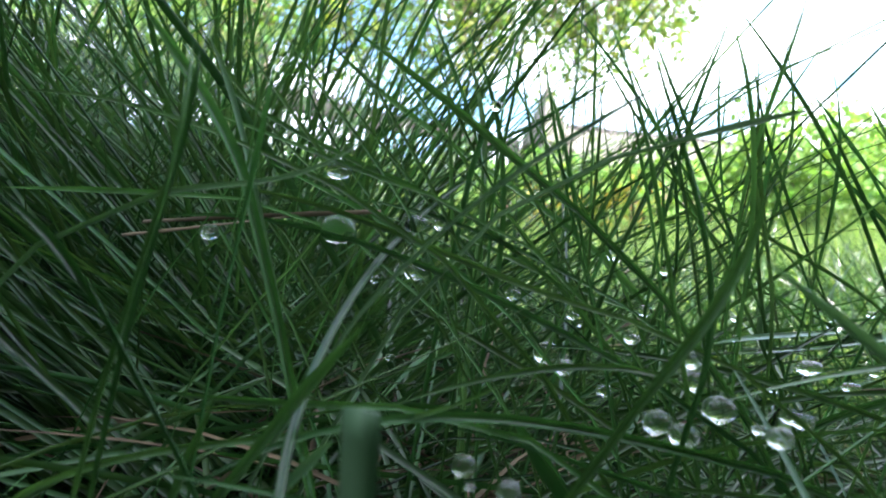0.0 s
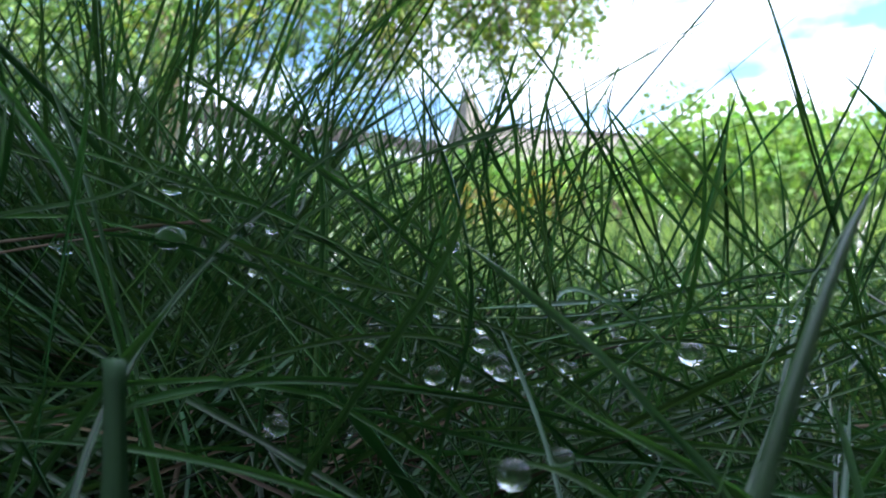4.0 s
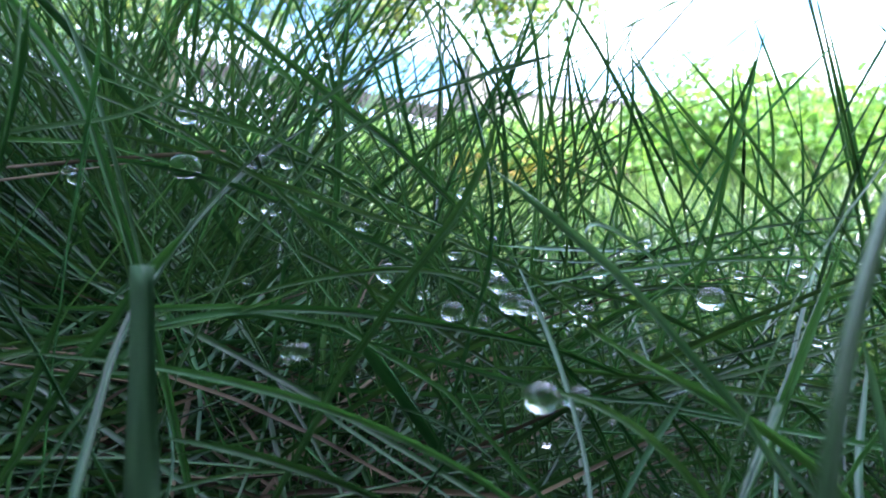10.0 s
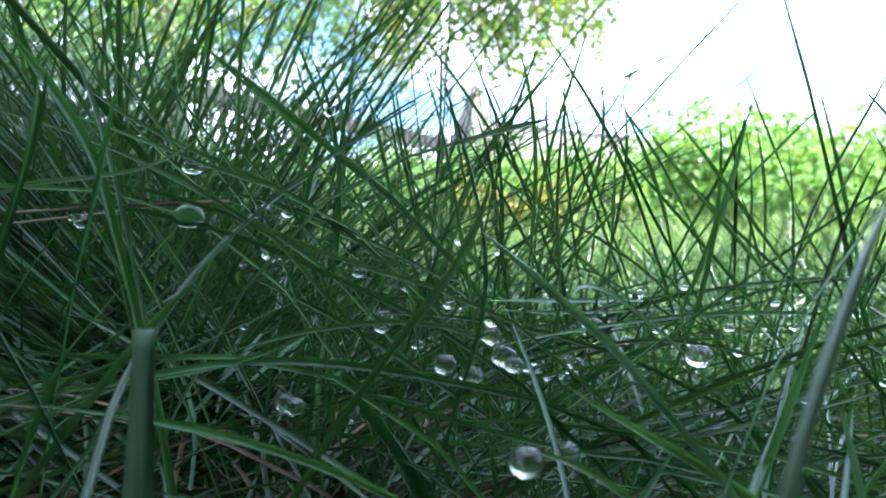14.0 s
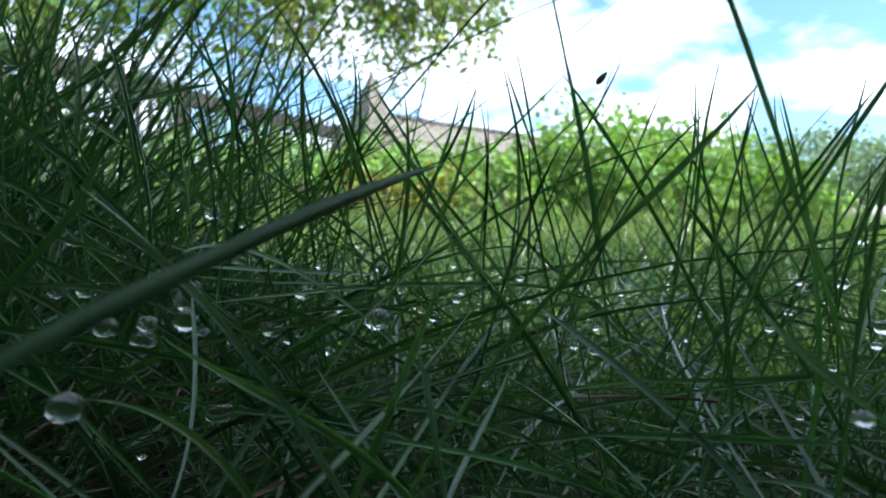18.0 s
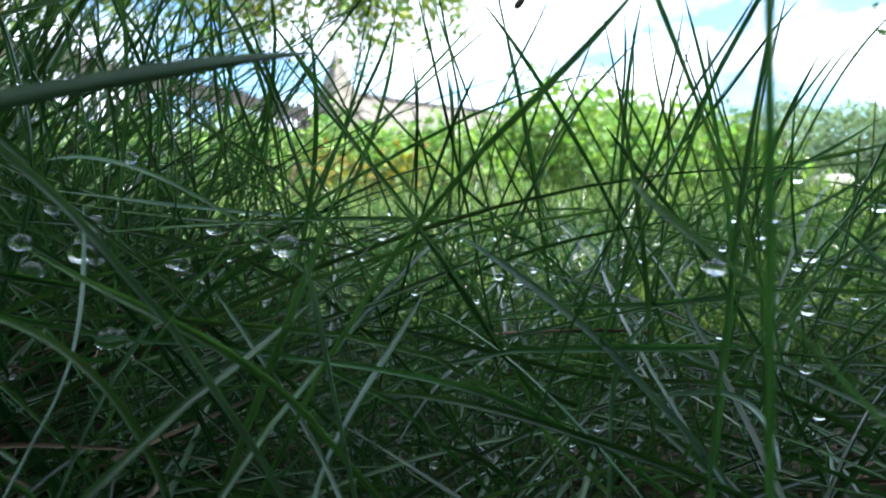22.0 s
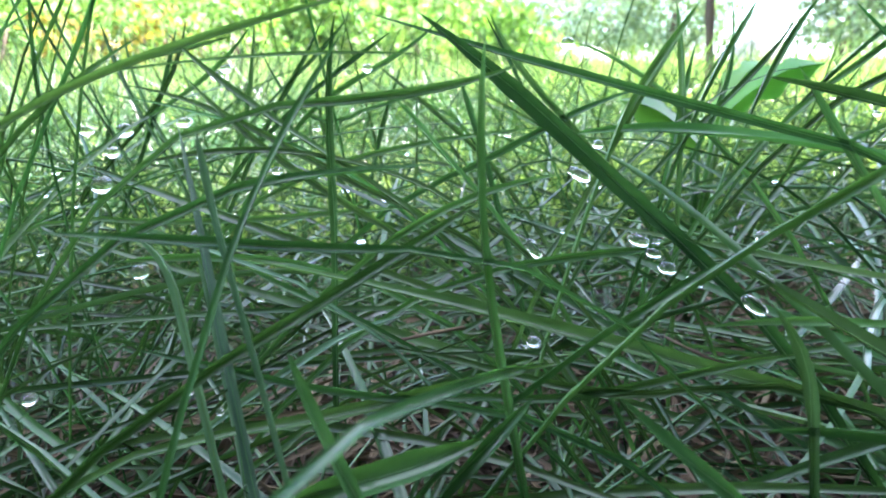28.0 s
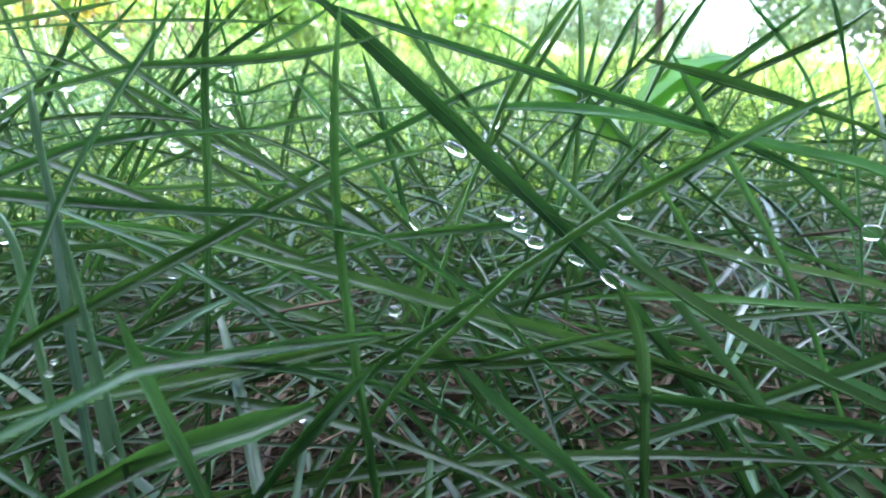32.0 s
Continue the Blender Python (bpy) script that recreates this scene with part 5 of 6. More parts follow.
blade((13.05, 3.37, 3.69), (12.84, 3.72, 4.17), (12.50, 4.13, 4.51), (12.21, 4.52, 4.92), 0.53, "thin")
blade((9.88, 6.14, 4.05), (10.25, 5.98, 4.44), (10.55, 5.89, 4.88), (10.69, 5.98, 5.42), 0.53, "thin")
blade((10.15, 5.98, 4.23), (10.03, 6.22, 4.60), (9.96, 6.42, 5.00), (9.92, 6.61, 5.41), 0.53, "thin")
blade((1.44, 4.15, 5.44), (0.97, 4.22, 5.83), (0.53, 4.29, 6.25), (0.03, 4.37, 6.61), 0.55, "broad")
blade((0.84, 4.61, 5.40), (0.10, 4.71, 5.83), (-0.81, 4.82, 6.04), (-1.31, 4.91, 6.78), 0.38, "arch")
blade((-0.49, 4.15, 5.55), (-0.57, 4.18, 5.88), (-0.65, 4.21, 6.22), (-0.81, 4.24, 6.53), 0.36, "pale")
blade((-0.42, 3.30, 4.89), (-0.34, 3.32, 5.31), (-0.22, 3.33, 5.72), (-0.16, 3.35, 6.14), 0.41, "broad")
blade((-0.57, 2.94, 5.31), (-0.48, 2.95, 5.57), (-0.43, 2.96, 5.83), (-0.40, 2.97, 6.10), 0.43, "broad")
blade((0.20, 3.24, 4.87), (0.58, 3.23, 5.37), (1.12, 3.20, 5.71), (1.67, 3.16, 6.00), 0.38, "pale")
blade((0.95, 4.57, 4.77), (1.08, 4.59, 5.42), (1.09, 4.63, 6.14), (0.77, 4.70, 6.72), 0.36, "dark")
blade((1.03, 5.03, 5.94), (1.06, 5.05, 6.25), (1.12, 5.06, 6.55), (1.20, 5.07, 6.84), 0.32, "dark")
blade((1.79, 5.50, 4.96), (1.65, 5.55, 5.56), (1.53, 5.60, 6.16), (1.47, 5.64, 6.77), 0.32, "dark")
blade((0.72, 5.09, 4.80), (0.68, 5.13, 5.40), (0.71, 5.17, 6.00), (0.64, 5.21, 6.60), 0.30, "thin")
blade((0.70, 4.62, 5.31), (0.48, 4.68, 5.81), (0.17, 4.73, 6.25), (-0.06, 4.79, 6.74), 0.27, "thin")
blade((0.19, 4.70, 5.72), (0.30, 4.71, 6.02), (0.37, 4.72, 6.33), (0.37, 4.74, 6.64), 0.27, "thin")
blade((-0.49, 5.37, 5.77), (-0.42, 5.39, 6.16), (-0.41, 5.41, 6.56), (-0.45, 5.44, 6.95), 0.28, "thin")
blade((0.30, 5.29, 5.65), (0.52, 5.28, 5.93), (0.73, 5.28, 6.21), (0.84, 5.29, 6.55), 0.28, "thin")
blade((-0.75, 4.77, 5.31), (-1.00, 4.82, 5.71), (-1.21, 4.87, 6.14), (-1.50, 4.92, 6.52), 0.27, "thin")
blade((-0.87, 4.79, 5.44), (-1.02, 4.83, 5.93), (-1.40, 4.89, 6.27), (-1.58, 4.94, 6.74), 0.27, "thin")
blade((0.26, 4.46, 5.27), (-0.09, 4.53, 5.74), (-0.47, 4.59, 6.20), (-0.79, 4.66, 6.70), 0.26, "thin")
blade((0.59, 4.42, 5.05), (0.36, 4.48, 5.67), (-0.13, 4.55, 6.12), (-0.45, 4.62, 6.69), 0.26, "thin")
blade((1.22, 5.07, 5.32), (0.78, 5.15, 5.81), (0.44, 5.22, 6.37), (0.07, 5.29, 6.91), 0.27, "thin")
blade((1.60, 5.02, 4.97), (1.43, 5.05, 5.31), (1.26, 5.09, 5.66), (1.10, 5.13, 6.01), 0.27, "thin")
blade((0.56, 4.25, 5.54), (-0.09, 4.33, 5.74), (-0.69, 4.41, 6.09), (-1.36, 4.48, 6.20), 0.35, "arch")
blade((1.65, 3.89, 4.83), (0.79, 3.99, 5.04), (0.04, 4.10, 5.58), (-0.88, 4.20, 5.60), 0.36, "arch")
blade((1.81, 4.48, 4.84), (1.19, 4.57, 5.19), (0.56, 4.65, 5.52), (-0.17, 4.73, 5.56), 0.34, "arch")
blade((-0.84, 4.77, 5.18), (-1.03, 4.81, 5.48), (-1.23, 4.85, 5.78), (-1.42, 4.88, 6.07), 0.25, "thin")
blade((-1.16, 4.39, 5.02), (-0.90, 4.39, 5.37), (-0.63, 4.38, 5.71), (-0.43, 4.38, 6.09), 0.23, "thin")
blade((-0.63, 4.73, 4.86), (-0.21, 4.71, 5.27), (0.18, 4.70, 5.75), (0.30, 4.73, 6.34), 0.25, "thin")
blade((3.67, 5.29, 4.64), (3.46, 5.35, 5.32), (3.16, 5.42, 5.98), (3.11, 5.47, 6.70), 0.30, "thin")
blade((3.25, 5.33, 4.66), (3.17, 5.38, 5.36), (3.10, 5.43, 6.07), (3.16, 5.47, 6.78), 0.30, "thin")
blade((3.01, 5.86, 4.63), (3.16, 5.88, 5.22), (3.50, 5.88, 5.72), (3.75, 5.88, 6.25), 0.32, "thin")
blade((1.86, 4.99, 5.02), (2.10, 5.00, 5.63), (2.43, 5.01, 6.21), (2.89, 4.99, 6.69), 0.33, "thin")
blade((2.97, 4.96, 4.69), (2.71, 5.03, 5.42), (2.43, 5.10, 6.14), (2.18, 5.17, 6.88), 0.34, "dark")
blade((2.37, 5.46, 5.27), (2.50, 5.48, 5.86), (2.68, 5.50, 6.44), (2.93, 5.51, 7.00), 0.36, "dark")
blade((4.31, 5.22, 4.63), (4.59, 5.23, 5.19), (4.82, 5.24, 5.78), (4.88, 5.27, 6.42), 0.40, "dark")
blade((4.89, 4.76, 4.64), (4.51, 4.83, 5.15), (4.06, 4.91, 5.61), (3.71, 4.97, 6.15), 0.37, "dark")
blade((5.27, 6.13, 4.55), (5.29, 6.17, 5.19), (5.40, 6.19, 5.84), (5.24, 6.25, 6.47), 0.34, "thin")
blade((5.44, 4.63, 4.97), (5.28, 4.68, 5.56), (5.23, 4.72, 6.18), (5.08, 4.77, 6.77), 0.27, "thin")
blade((5.59, 5.61, 4.80), (5.91, 5.60, 5.24), (6.21, 5.60, 5.68), (6.48, 5.60, 6.15), 0.32, "thin")
blade((3.82, 6.28, 4.65), (3.37, 6.35, 5.08), (2.93, 6.42, 5.52), (2.55, 6.49, 6.01), 0.31, "thin")
blade((2.51, 4.27, 5.08), (2.58, 4.28, 5.65), (2.59, 4.30, 6.20), (2.41, 4.37, 6.74), 0.33, "dark")
blade((2.73, 4.85, 5.42), (2.80, 4.85, 5.96), (3.02, 4.81, 6.44), (3.16, 4.80, 6.95), 0.31, "thin")
blade((3.69, 5.00, 5.43), (3.50, 5.08, 6.02), (3.21, 5.18, 6.57), (2.87, 5.30, 7.09), 0.36, "dark")
blade((1.93, 4.02, 5.18), (1.86, 4.06, 5.66), (1.80, 4.10, 6.15), (1.61, 4.17, 6.60), 0.30, "dark")
blade((2.17, 4.88, 5.03), (2.13, 4.91, 5.47), (2.04, 4.96, 5.92), (1.98, 4.99, 6.36), 0.27, "thin")
blade((1.46, 4.16, 5.32), (1.40, 4.19, 5.64), (1.36, 4.21, 5.96), (1.25, 4.25, 6.27), 0.28, "dark")
blade((3.51, 6.08, 5.21), (3.70, 6.05, 5.78), (3.84, 6.04, 6.38), (3.70, 6.10, 6.99), 0.34, "thin")
blade((4.32, 5.89, 5.87), (4.20, 5.93, 6.10), (4.06, 5.98, 6.31), (3.92, 6.02, 6.53), 0.31, "thin")
blade((7.01, 3.66, 5.05), (7.39, 3.57, 5.42), (7.66, 3.51, 5.89), (8.03, 3.43, 6.28), 0.28, "thin")
blade((7.58, 5.49, 5.55), (7.65, 5.49, 5.95), (7.68, 5.50, 6.35), (7.65, 5.52, 6.75), 0.33, "thin")
blade((4.58, 2.24, 4.87), (4.90, 2.17, 5.17), (5.22, 2.09, 5.48), (5.50, 2.03, 5.82), 0.41, "broad")
blade((5.95, 5.92, 5.14), (6.17, 5.89, 5.81), (6.61, 5.79, 6.36), (6.86, 5.75, 7.01), 0.33, "thin")
blade((8.40, 5.76, 4.83), (8.19, 5.84, 5.34), (7.97, 5.92, 5.85), (7.63, 6.03, 6.29), 0.35, "thin")
blade((5.82, 6.46, 4.72), (5.87, 6.47, 5.31), (5.89, 6.49, 5.90), (5.76, 6.55, 6.47), 0.35, "thin")
blade((6.08, 6.44, 5.81), (5.93, 6.49, 6.22), (5.80, 6.55, 6.63), (5.67, 6.60, 7.04), 0.35, "thin")
blade((7.58, 4.95, 4.97), (7.74, 4.93, 5.51), (7.89, 4.91, 6.05), (7.99, 4.91, 6.59), 0.31, "thin")
blade((1.42, 5.61, 5.07), (1.03, 5.75, 5.70), (0.67, 5.87, 6.35), (0.51, 5.95, 7.08), 0.26, "thin")
blade((0.97, 4.72, 5.59), (1.06, 4.71, 5.97), (1.14, 4.70, 6.35), (1.19, 4.71, 6.74), 0.25, "thin")
blade((2.65, 4.75, 4.98), (2.39, 4.85, 5.60), (1.99, 4.98, 6.14), (1.73, 5.08, 6.77), 0.27, "thin")
blade((1.53, 5.06, 5.02), (1.77, 5.01, 5.42), (1.99, 4.97, 5.84), (2.15, 4.94, 6.28), 0.27, "thin")
blade((2.13, 5.43, 5.34), (2.33, 5.39, 5.76), (2.51, 5.36, 6.18), (2.65, 5.34, 6.61), 0.26, "thin")
blade((2.08, 5.42, 4.86), (1.80, 5.53, 5.60), (1.31, 5.69, 6.22), (1.07, 5.79, 6.98), 0.26, "thin")
blade((2.80, 4.55, 4.46), (2.89, 4.58, 5.05), (2.75, 4.68, 5.64), (2.65, 4.77, 6.22), 0.30, "dark")
blade((2.95, 4.95, 4.77), (2.90, 5.02, 5.29), (2.96, 5.05, 5.81), (3.03, 5.07, 6.34), 0.32, "dark")
blade((3.89, 4.84, 5.06), (3.69, 4.96, 5.47), (3.58, 5.04, 5.92), (3.41, 5.14, 6.35), 0.30, "dark")
blade((3.16, 5.56, 5.15), (3.23, 5.56, 5.53), (3.30, 5.57, 5.92), (3.37, 5.58, 6.31), 0.32, "dark")
blade((3.53, 5.36, 4.51), (3.58, 5.39, 5.05), (3.63, 5.42, 5.60), (3.66, 5.46, 6.15), 0.30, "thin")
blade((4.22, 5.16, 5.14), (4.46, 5.11, 5.56), (4.71, 5.05, 5.98), (4.84, 5.05, 6.46), 0.32, "dark")
blade((5.62, 5.64, 4.47), (5.66, 5.68, 5.04), (5.70, 5.72, 5.62), (5.65, 5.79, 6.19), 0.31, "thin")
blade((4.49, 5.58, 5.00), (4.87, 5.49, 5.61), (5.39, 5.34, 6.07), (5.86, 5.21, 6.60), 0.28, "thin")
blade((5.41, 5.71, 4.35), (5.36, 5.77, 4.81), (5.28, 5.84, 5.26), (5.17, 5.92, 5.70), 0.31, "thin")
blade((2.37, 4.78, 5.21), (2.34, 4.83, 5.55), (2.30, 4.87, 5.89), (2.20, 4.94, 6.22), 0.30, "dark")
blade((3.70, 4.89, 4.82), (3.26, 5.09, 5.23), (2.70, 5.33, 5.45), (2.30, 5.52, 5.91), 0.28, "thin")
blade((4.42, 3.53, 4.59), (4.06, 3.71, 5.06), (3.83, 3.85, 5.62), (3.48, 4.02, 6.09), 0.33, "dark")
blade((2.67, 6.28, 5.19), (2.70, 6.31, 5.69), (2.70, 6.36, 6.18), (2.61, 6.43, 6.67), 0.28, "thin")
blade((7.37, 3.91, 4.38), (7.16, 4.04, 4.99), (7.06, 4.14, 5.64), (7.03, 4.21, 6.29), 0.26, "thin")
blade((8.18, 4.14, 4.36), (8.11, 4.22, 5.01), (7.95, 4.34, 5.65), (7.84, 4.44, 6.30), 0.28, "thin")
blade((6.53, 5.35, 5.02), (6.79, 5.30, 5.54), (7.19, 5.19, 5.94), (7.59, 5.07, 6.34), 0.31, "thin")
blade((9.02, 4.41, 4.94), (9.35, 4.34, 5.56), (9.69, 4.27, 6.20), (10.24, 4.11, 6.63), 0.31, "thin")
blade((7.80, 2.68, 4.43), (7.99, 2.65, 4.90), (8.26, 2.58, 5.32), (8.54, 2.52, 5.75), 0.27, "thin")
blade((5.82, 5.03, 4.48), (6.10, 4.98, 5.01), (6.24, 4.98, 5.59), (6.52, 4.92, 6.11), 0.28, "thin")
blade((7.74, 4.87, 4.70), (7.53, 4.98, 5.06), (7.32, 5.09, 5.42), (7.08, 5.21, 5.75), 0.31, "thin")
blade((7.88, 3.75, 4.75), (7.88, 3.80, 5.35), (8.10, 3.77, 5.91), (8.24, 3.77, 6.49), 0.30, "thin")
blade((8.92, 4.48, 5.31), (9.12, 4.43, 5.59), (9.33, 4.38, 5.88), (9.55, 4.32, 6.14), 0.31, "thin")
blade((7.57, 3.84, 4.49), (8.05, 3.68, 4.74), (8.54, 3.52, 4.96), (8.99, 3.38, 5.27), 0.41, "arch")
blade((8.76, 3.39, 4.48), (9.00, 3.33, 4.70), (9.25, 3.25, 4.90), (9.52, 3.16, 5.06), 0.45, "arch")
blade((6.62, 5.24, 4.22), (6.47, 5.34, 4.67), (6.26, 5.46, 5.10), (6.00, 5.59, 5.48), 0.31, "thin")
blade((7.66, 4.84, 4.09), (7.74, 4.86, 4.66), (7.81, 4.89, 5.24), (7.84, 4.93, 5.81), 0.31, "thin")
blade((8.99, 4.34, 4.08), (8.97, 4.40, 4.64), (9.00, 4.44, 5.19), (9.11, 4.45, 5.74), 0.31, "thin")
blade((13.87, 1.56, 4.34), (14.06, 1.53, 4.70), (14.28, 1.47, 5.03), (14.49, 1.41, 5.37), 0.61, "thin")
blade((14.83, 0.84, 4.60), (15.10, 0.68, 4.81), (15.37, 0.53, 5.02), (15.63, 0.39, 5.24), 0.61, "thin")
blade((12.49, 1.35, 4.29), (12.67, 1.33, 4.65), (12.92, 1.22, 4.94), (13.14, 1.16, 5.25), 0.72, "broad")
blade((14.77, 1.49, 4.37), (14.97, 1.45, 4.75), (15.19, 1.40, 5.12), (15.47, 1.29, 5.44), 0.67, "thin")
blade((15.49, 0.21, 4.44), (15.45, 0.38, 4.79), (15.26, 0.62, 5.03), (15.13, 0.84, 5.31), 0.61, "thin")
blade((14.32, 0.64, 4.39), (14.76, 0.40, 4.74), (15.25, 0.02, 4.84), (15.66, -0.18, 5.26), 0.63, "thin")
blade((14.34, 1.78, 4.20), (14.12, 2.11, 4.55), (13.90, 2.43, 4.93), (13.52, 2.81, 5.04), 0.67, "thin")
blade((14.15, 1.87, 4.01), (14.26, 1.96, 4.47), (14.35, 2.06, 4.94), (14.39, 2.20, 5.41), 0.67, "thin")
blade((14.56, 2.22, 4.03), (14.68, 2.24, 4.36), (14.79, 2.26, 4.68), (14.91, 2.28, 5.01), 0.65, "thin")
blade((13.00, 2.27, 4.26), (12.82, 2.54, 4.58), (12.66, 2.81, 4.91), (12.61, 3.00, 5.32), 0.61, "thin")
blade((9.66, 5.13, 4.27), (10.10, 4.84, 4.51), (10.54, 4.58, 4.80), (10.87, 4.47, 5.27), 0.50, "thin")
blade((9.77, 5.28, 4.93), (10.08, 5.04, 5.00), (10.39, 4.81, 5.06), (10.70, 4.58, 5.16), 0.55, "arch")
blade((11.45, 2.81, 3.65), (10.85, 3.46, 3.99), (10.39, 4.08, 4.62), (9.68, 4.74, 4.73), 0.63, "arch")
blade((11.17, 2.27, 3.74), (10.75, 2.81, 4.23), (10.23, 3.39, 4.58), (9.90, 3.89, 5.16), 0.72, "broad")
blade((10.63, 5.31, 3.33), (10.97, 5.27, 3.97), (11.14, 5.39, 4.67), (11.30, 5.50, 5.36), 0.59, "thin")
blade((11.02, 5.21, 3.93), (11.29, 5.16, 4.43), (11.64, 5.03, 4.87), (11.89, 5.00, 5.38), 0.59, "thin")
blade((11.42, 5.14, 4.65), (11.66, 5.01, 4.87), (11.90, 4.90, 5.11), (12.11, 4.83, 5.38), 0.53, "thin")
blade((11.30, 4.50, 4.50), (11.58, 4.35, 4.74), (11.86, 4.19, 4.96), (12.15, 4.02, 5.18), 0.55, "thin")
blade((11.26, 4.45, 4.28), (11.67, 4.27, 4.75), (12.21, 3.85, 4.87), (12.62, 3.69, 5.36), 0.55, "thin")
blade((12.31, 4.95, 4.35), (11.79, 5.25, 4.00), (11.59, 5.64, 4.55), (11.51, 5.88, 5.03), 0.57, "thin")
blade((10.17, 6.61, 3.91), (10.40, 6.59, 4.39), (10.60, 6.61, 4.88), (10.77, 6.65, 5.39), 0.57, "thin")
blade((10.62, 5.99, 3.29), (10.46, 6.38, 3.97), (10.16, 6.87, 4.58), (10.26, 7.08, 5.37), 0.57, "thin")
blade((9.89, 6.68, 3.46), (9.80, 6.88, 3.79), (9.83, 6.98, 4.13), (10.01, 6.96, 4.48), 0.57, "thin")
blade((12.51, 5.15, 3.51), (12.65, 5.20, 3.99), (12.85, 5.20, 4.44), (13.06, 5.19, 4.88), 0.60, "thin")
blade((12.19, 5.44, 3.57), (12.13, 5.65, 3.98), (12.14, 5.80, 4.41), (12.20, 5.92, 4.86), 0.60, "thin")
blade((12.66, 3.06, 3.77), (12.65, 3.19, 4.10), (12.63, 3.33, 4.43), (12.61, 3.48, 4.75), 0.67, "thin")
blade((14.18, 4.04, 4.37), (14.12, 4.23, 4.74), (14.05, 4.43, 5.10), (13.96, 4.63, 5.45), 0.60, "thin")
blade((11.13, 3.74, 3.91), (11.69, 3.33, 4.12), (12.26, 2.88, 4.21), (12.81, 2.43, 4.26), 0.55, "arch")
blade((11.33, 2.19, 3.89), (10.83, 2.75, 4.25), (10.13, 3.37, 4.30), (9.48, 3.84, 4.10), 0.61, "arch")
blade((10.88, 2.17, 3.55), (11.23, 1.97, 3.80), (11.60, 1.72, 3.98), (11.97, 1.42, 4.03), 0.59, "arch")

blade((2.20, 0.70, 4.68), (2.69, 1.18, 4.93), (3.17, 1.65, 5.15), (3.68, 2.15, 5.31), 0.60, "bar")
blade((3.01, 2.36, 3.61), (3.45, 2.79, 3.80), (3.89, 3.20, 4.07), (4.33, 3.58, 4.39), 0.60, "broad")
blade((7.20, 6.50, 3.00), (7.05, 6.60, 5.10), (6.75, 7.00, 7.20), (6.45, 7.90, 10.2), 0.42, "dark")
blade((7.60, 3.20, 3.40), (6.60, 2.55, 4.55), (5.30, 1.75, 5.75), (3.90, 1.02, 6.90), 0.55, "dark")
blade((5.70, 2.45, 4.30), (5.85, 2.20, 5.00), (6.02, 1.90, 5.60), (6.35, 1.30, 6.60), 0.30, "thin")
blade((4.72, 0.40, 3.60), (4.68, 0.38, 4.30), (4.60, 0.30, 5.10), (4.45, 0.20, 6.00), 0.28, "dark")
blade((9.30, 0.90, 2.20), (9.38, 1.50, 3.20), (9.46, 1.95, 3.90), (9.53, 2.44, 4.50), 0.55, "pale")
blade((9.30, -0.20, 3.70), (9.90, 0.15, 3.48), (10.55, 0.50, 3.22), (11.18, 0.80, 2.96), 0.60, "broad")


def seed_stem():
    """A thin stem that carries one dry seed near its tip."""
    stem = blade((5.30, 4.50, 3.60), (5.45, 4.45, 4.60), (5.60, 4.40, 5.60), (5.95, 4.33, 6.62), 0.18, "thin")
    tagged(stem, "thin grass stem carrying a dark dry seed")
    bm = bmesh.new()
    bmesh.ops.create_icosphere(bm, subdivisions=2, radius=1.0)
    for v in bm.verts:
        x, y, z = v.co
        k = 1 - 0.35 * z
        v.co = Vector((0.0579 + 0.00055 * z + 0.00022 * x * k, 0.0435 + 0.00022 * y * k, 0.0635 + 0.0006 * z - 0.0002 * x * k))
    for face in bm.faces:
        face.smooth = True
    part("seed", bm, TWIG, stem, "dark brown dry seed")


seed_stem()

# ---- single drops ----
water_drop(0.00, 4.15, 5.34, 1.07, 1)
water_drop(-0.03, 4.38, 5.70, 0.82, 2)
water_drop(0.46, 4.40, 5.37, 0.76, 0)
water_drop(0.62, 4.69, 5.37, 0.53, 1)
water_drop(2.60, 5.95, 4.98, 0.63, 2)
water_drop(2.24, 4.44, 4.49, 0.73, 0)
water_drop(2.24, 4.02, 4.29, 0.97, 1)
water_drop(2.37, 3.80, 4.23, 0.46, 2)
water_drop(1.97, 3.84, 4.19, 0.86, 0)
water_drop(1.36, 4.14, 4.51, 0.60, 1)
water_drop(1.59, 5.03, 4.70, 0.49, 2)
water_drop(1.95, 2.12, 4.20, 0.78, 1)
water_drop(3.61, 3.77, 4.29, 0.97, 1)
water_drop(3.12, 4.64, 4.40, 0.86, 2)
water_drop(0.98, 4.50, 6.14, 0.47, 0)
water_drop(0.89, 2.76, 4.31, 0.52, 1)
water_drop(3.39, 6.33, 4.51, 0.51, 2)
water_drop(2.86, 4.25, 4.15, 0.72, 0)
water_drop(4.65, 5.16, 4.25, 0.49, 1)
water_drop(5.71, 6.06, 4.36, 0.57, 2)
water_drop(5.59, 5.56, 4.17, 0.53, 0)
water_drop(4.17, 4.21, 4.21, 0.41, 1)
water_drop(2.56, 3.97, 4.12, 0.37, 2)
water_drop(5.20, 7.14, 4.45, 0.45, 0)
water_drop(3.17, 5.84, 4.40, 0.42, 1)
water_drop(3.97, 5.24, 4.23, 0.44, 2)
water_drop(5.00, 6.13, 4.20, 0.40, 0)
water_drop(4.68, 4.12, 3.83, 0.37, 1)
water_drop(0.76, 3.17, 4.16, 0.29, 2)
water_drop(0.27, 4.66, 4.46, 0.37, 0)
water_drop(0.05, 5.73, 4.92, 0.39, 1)
water_drop(-0.80, 4.24, 5.33, 0.50, 2)
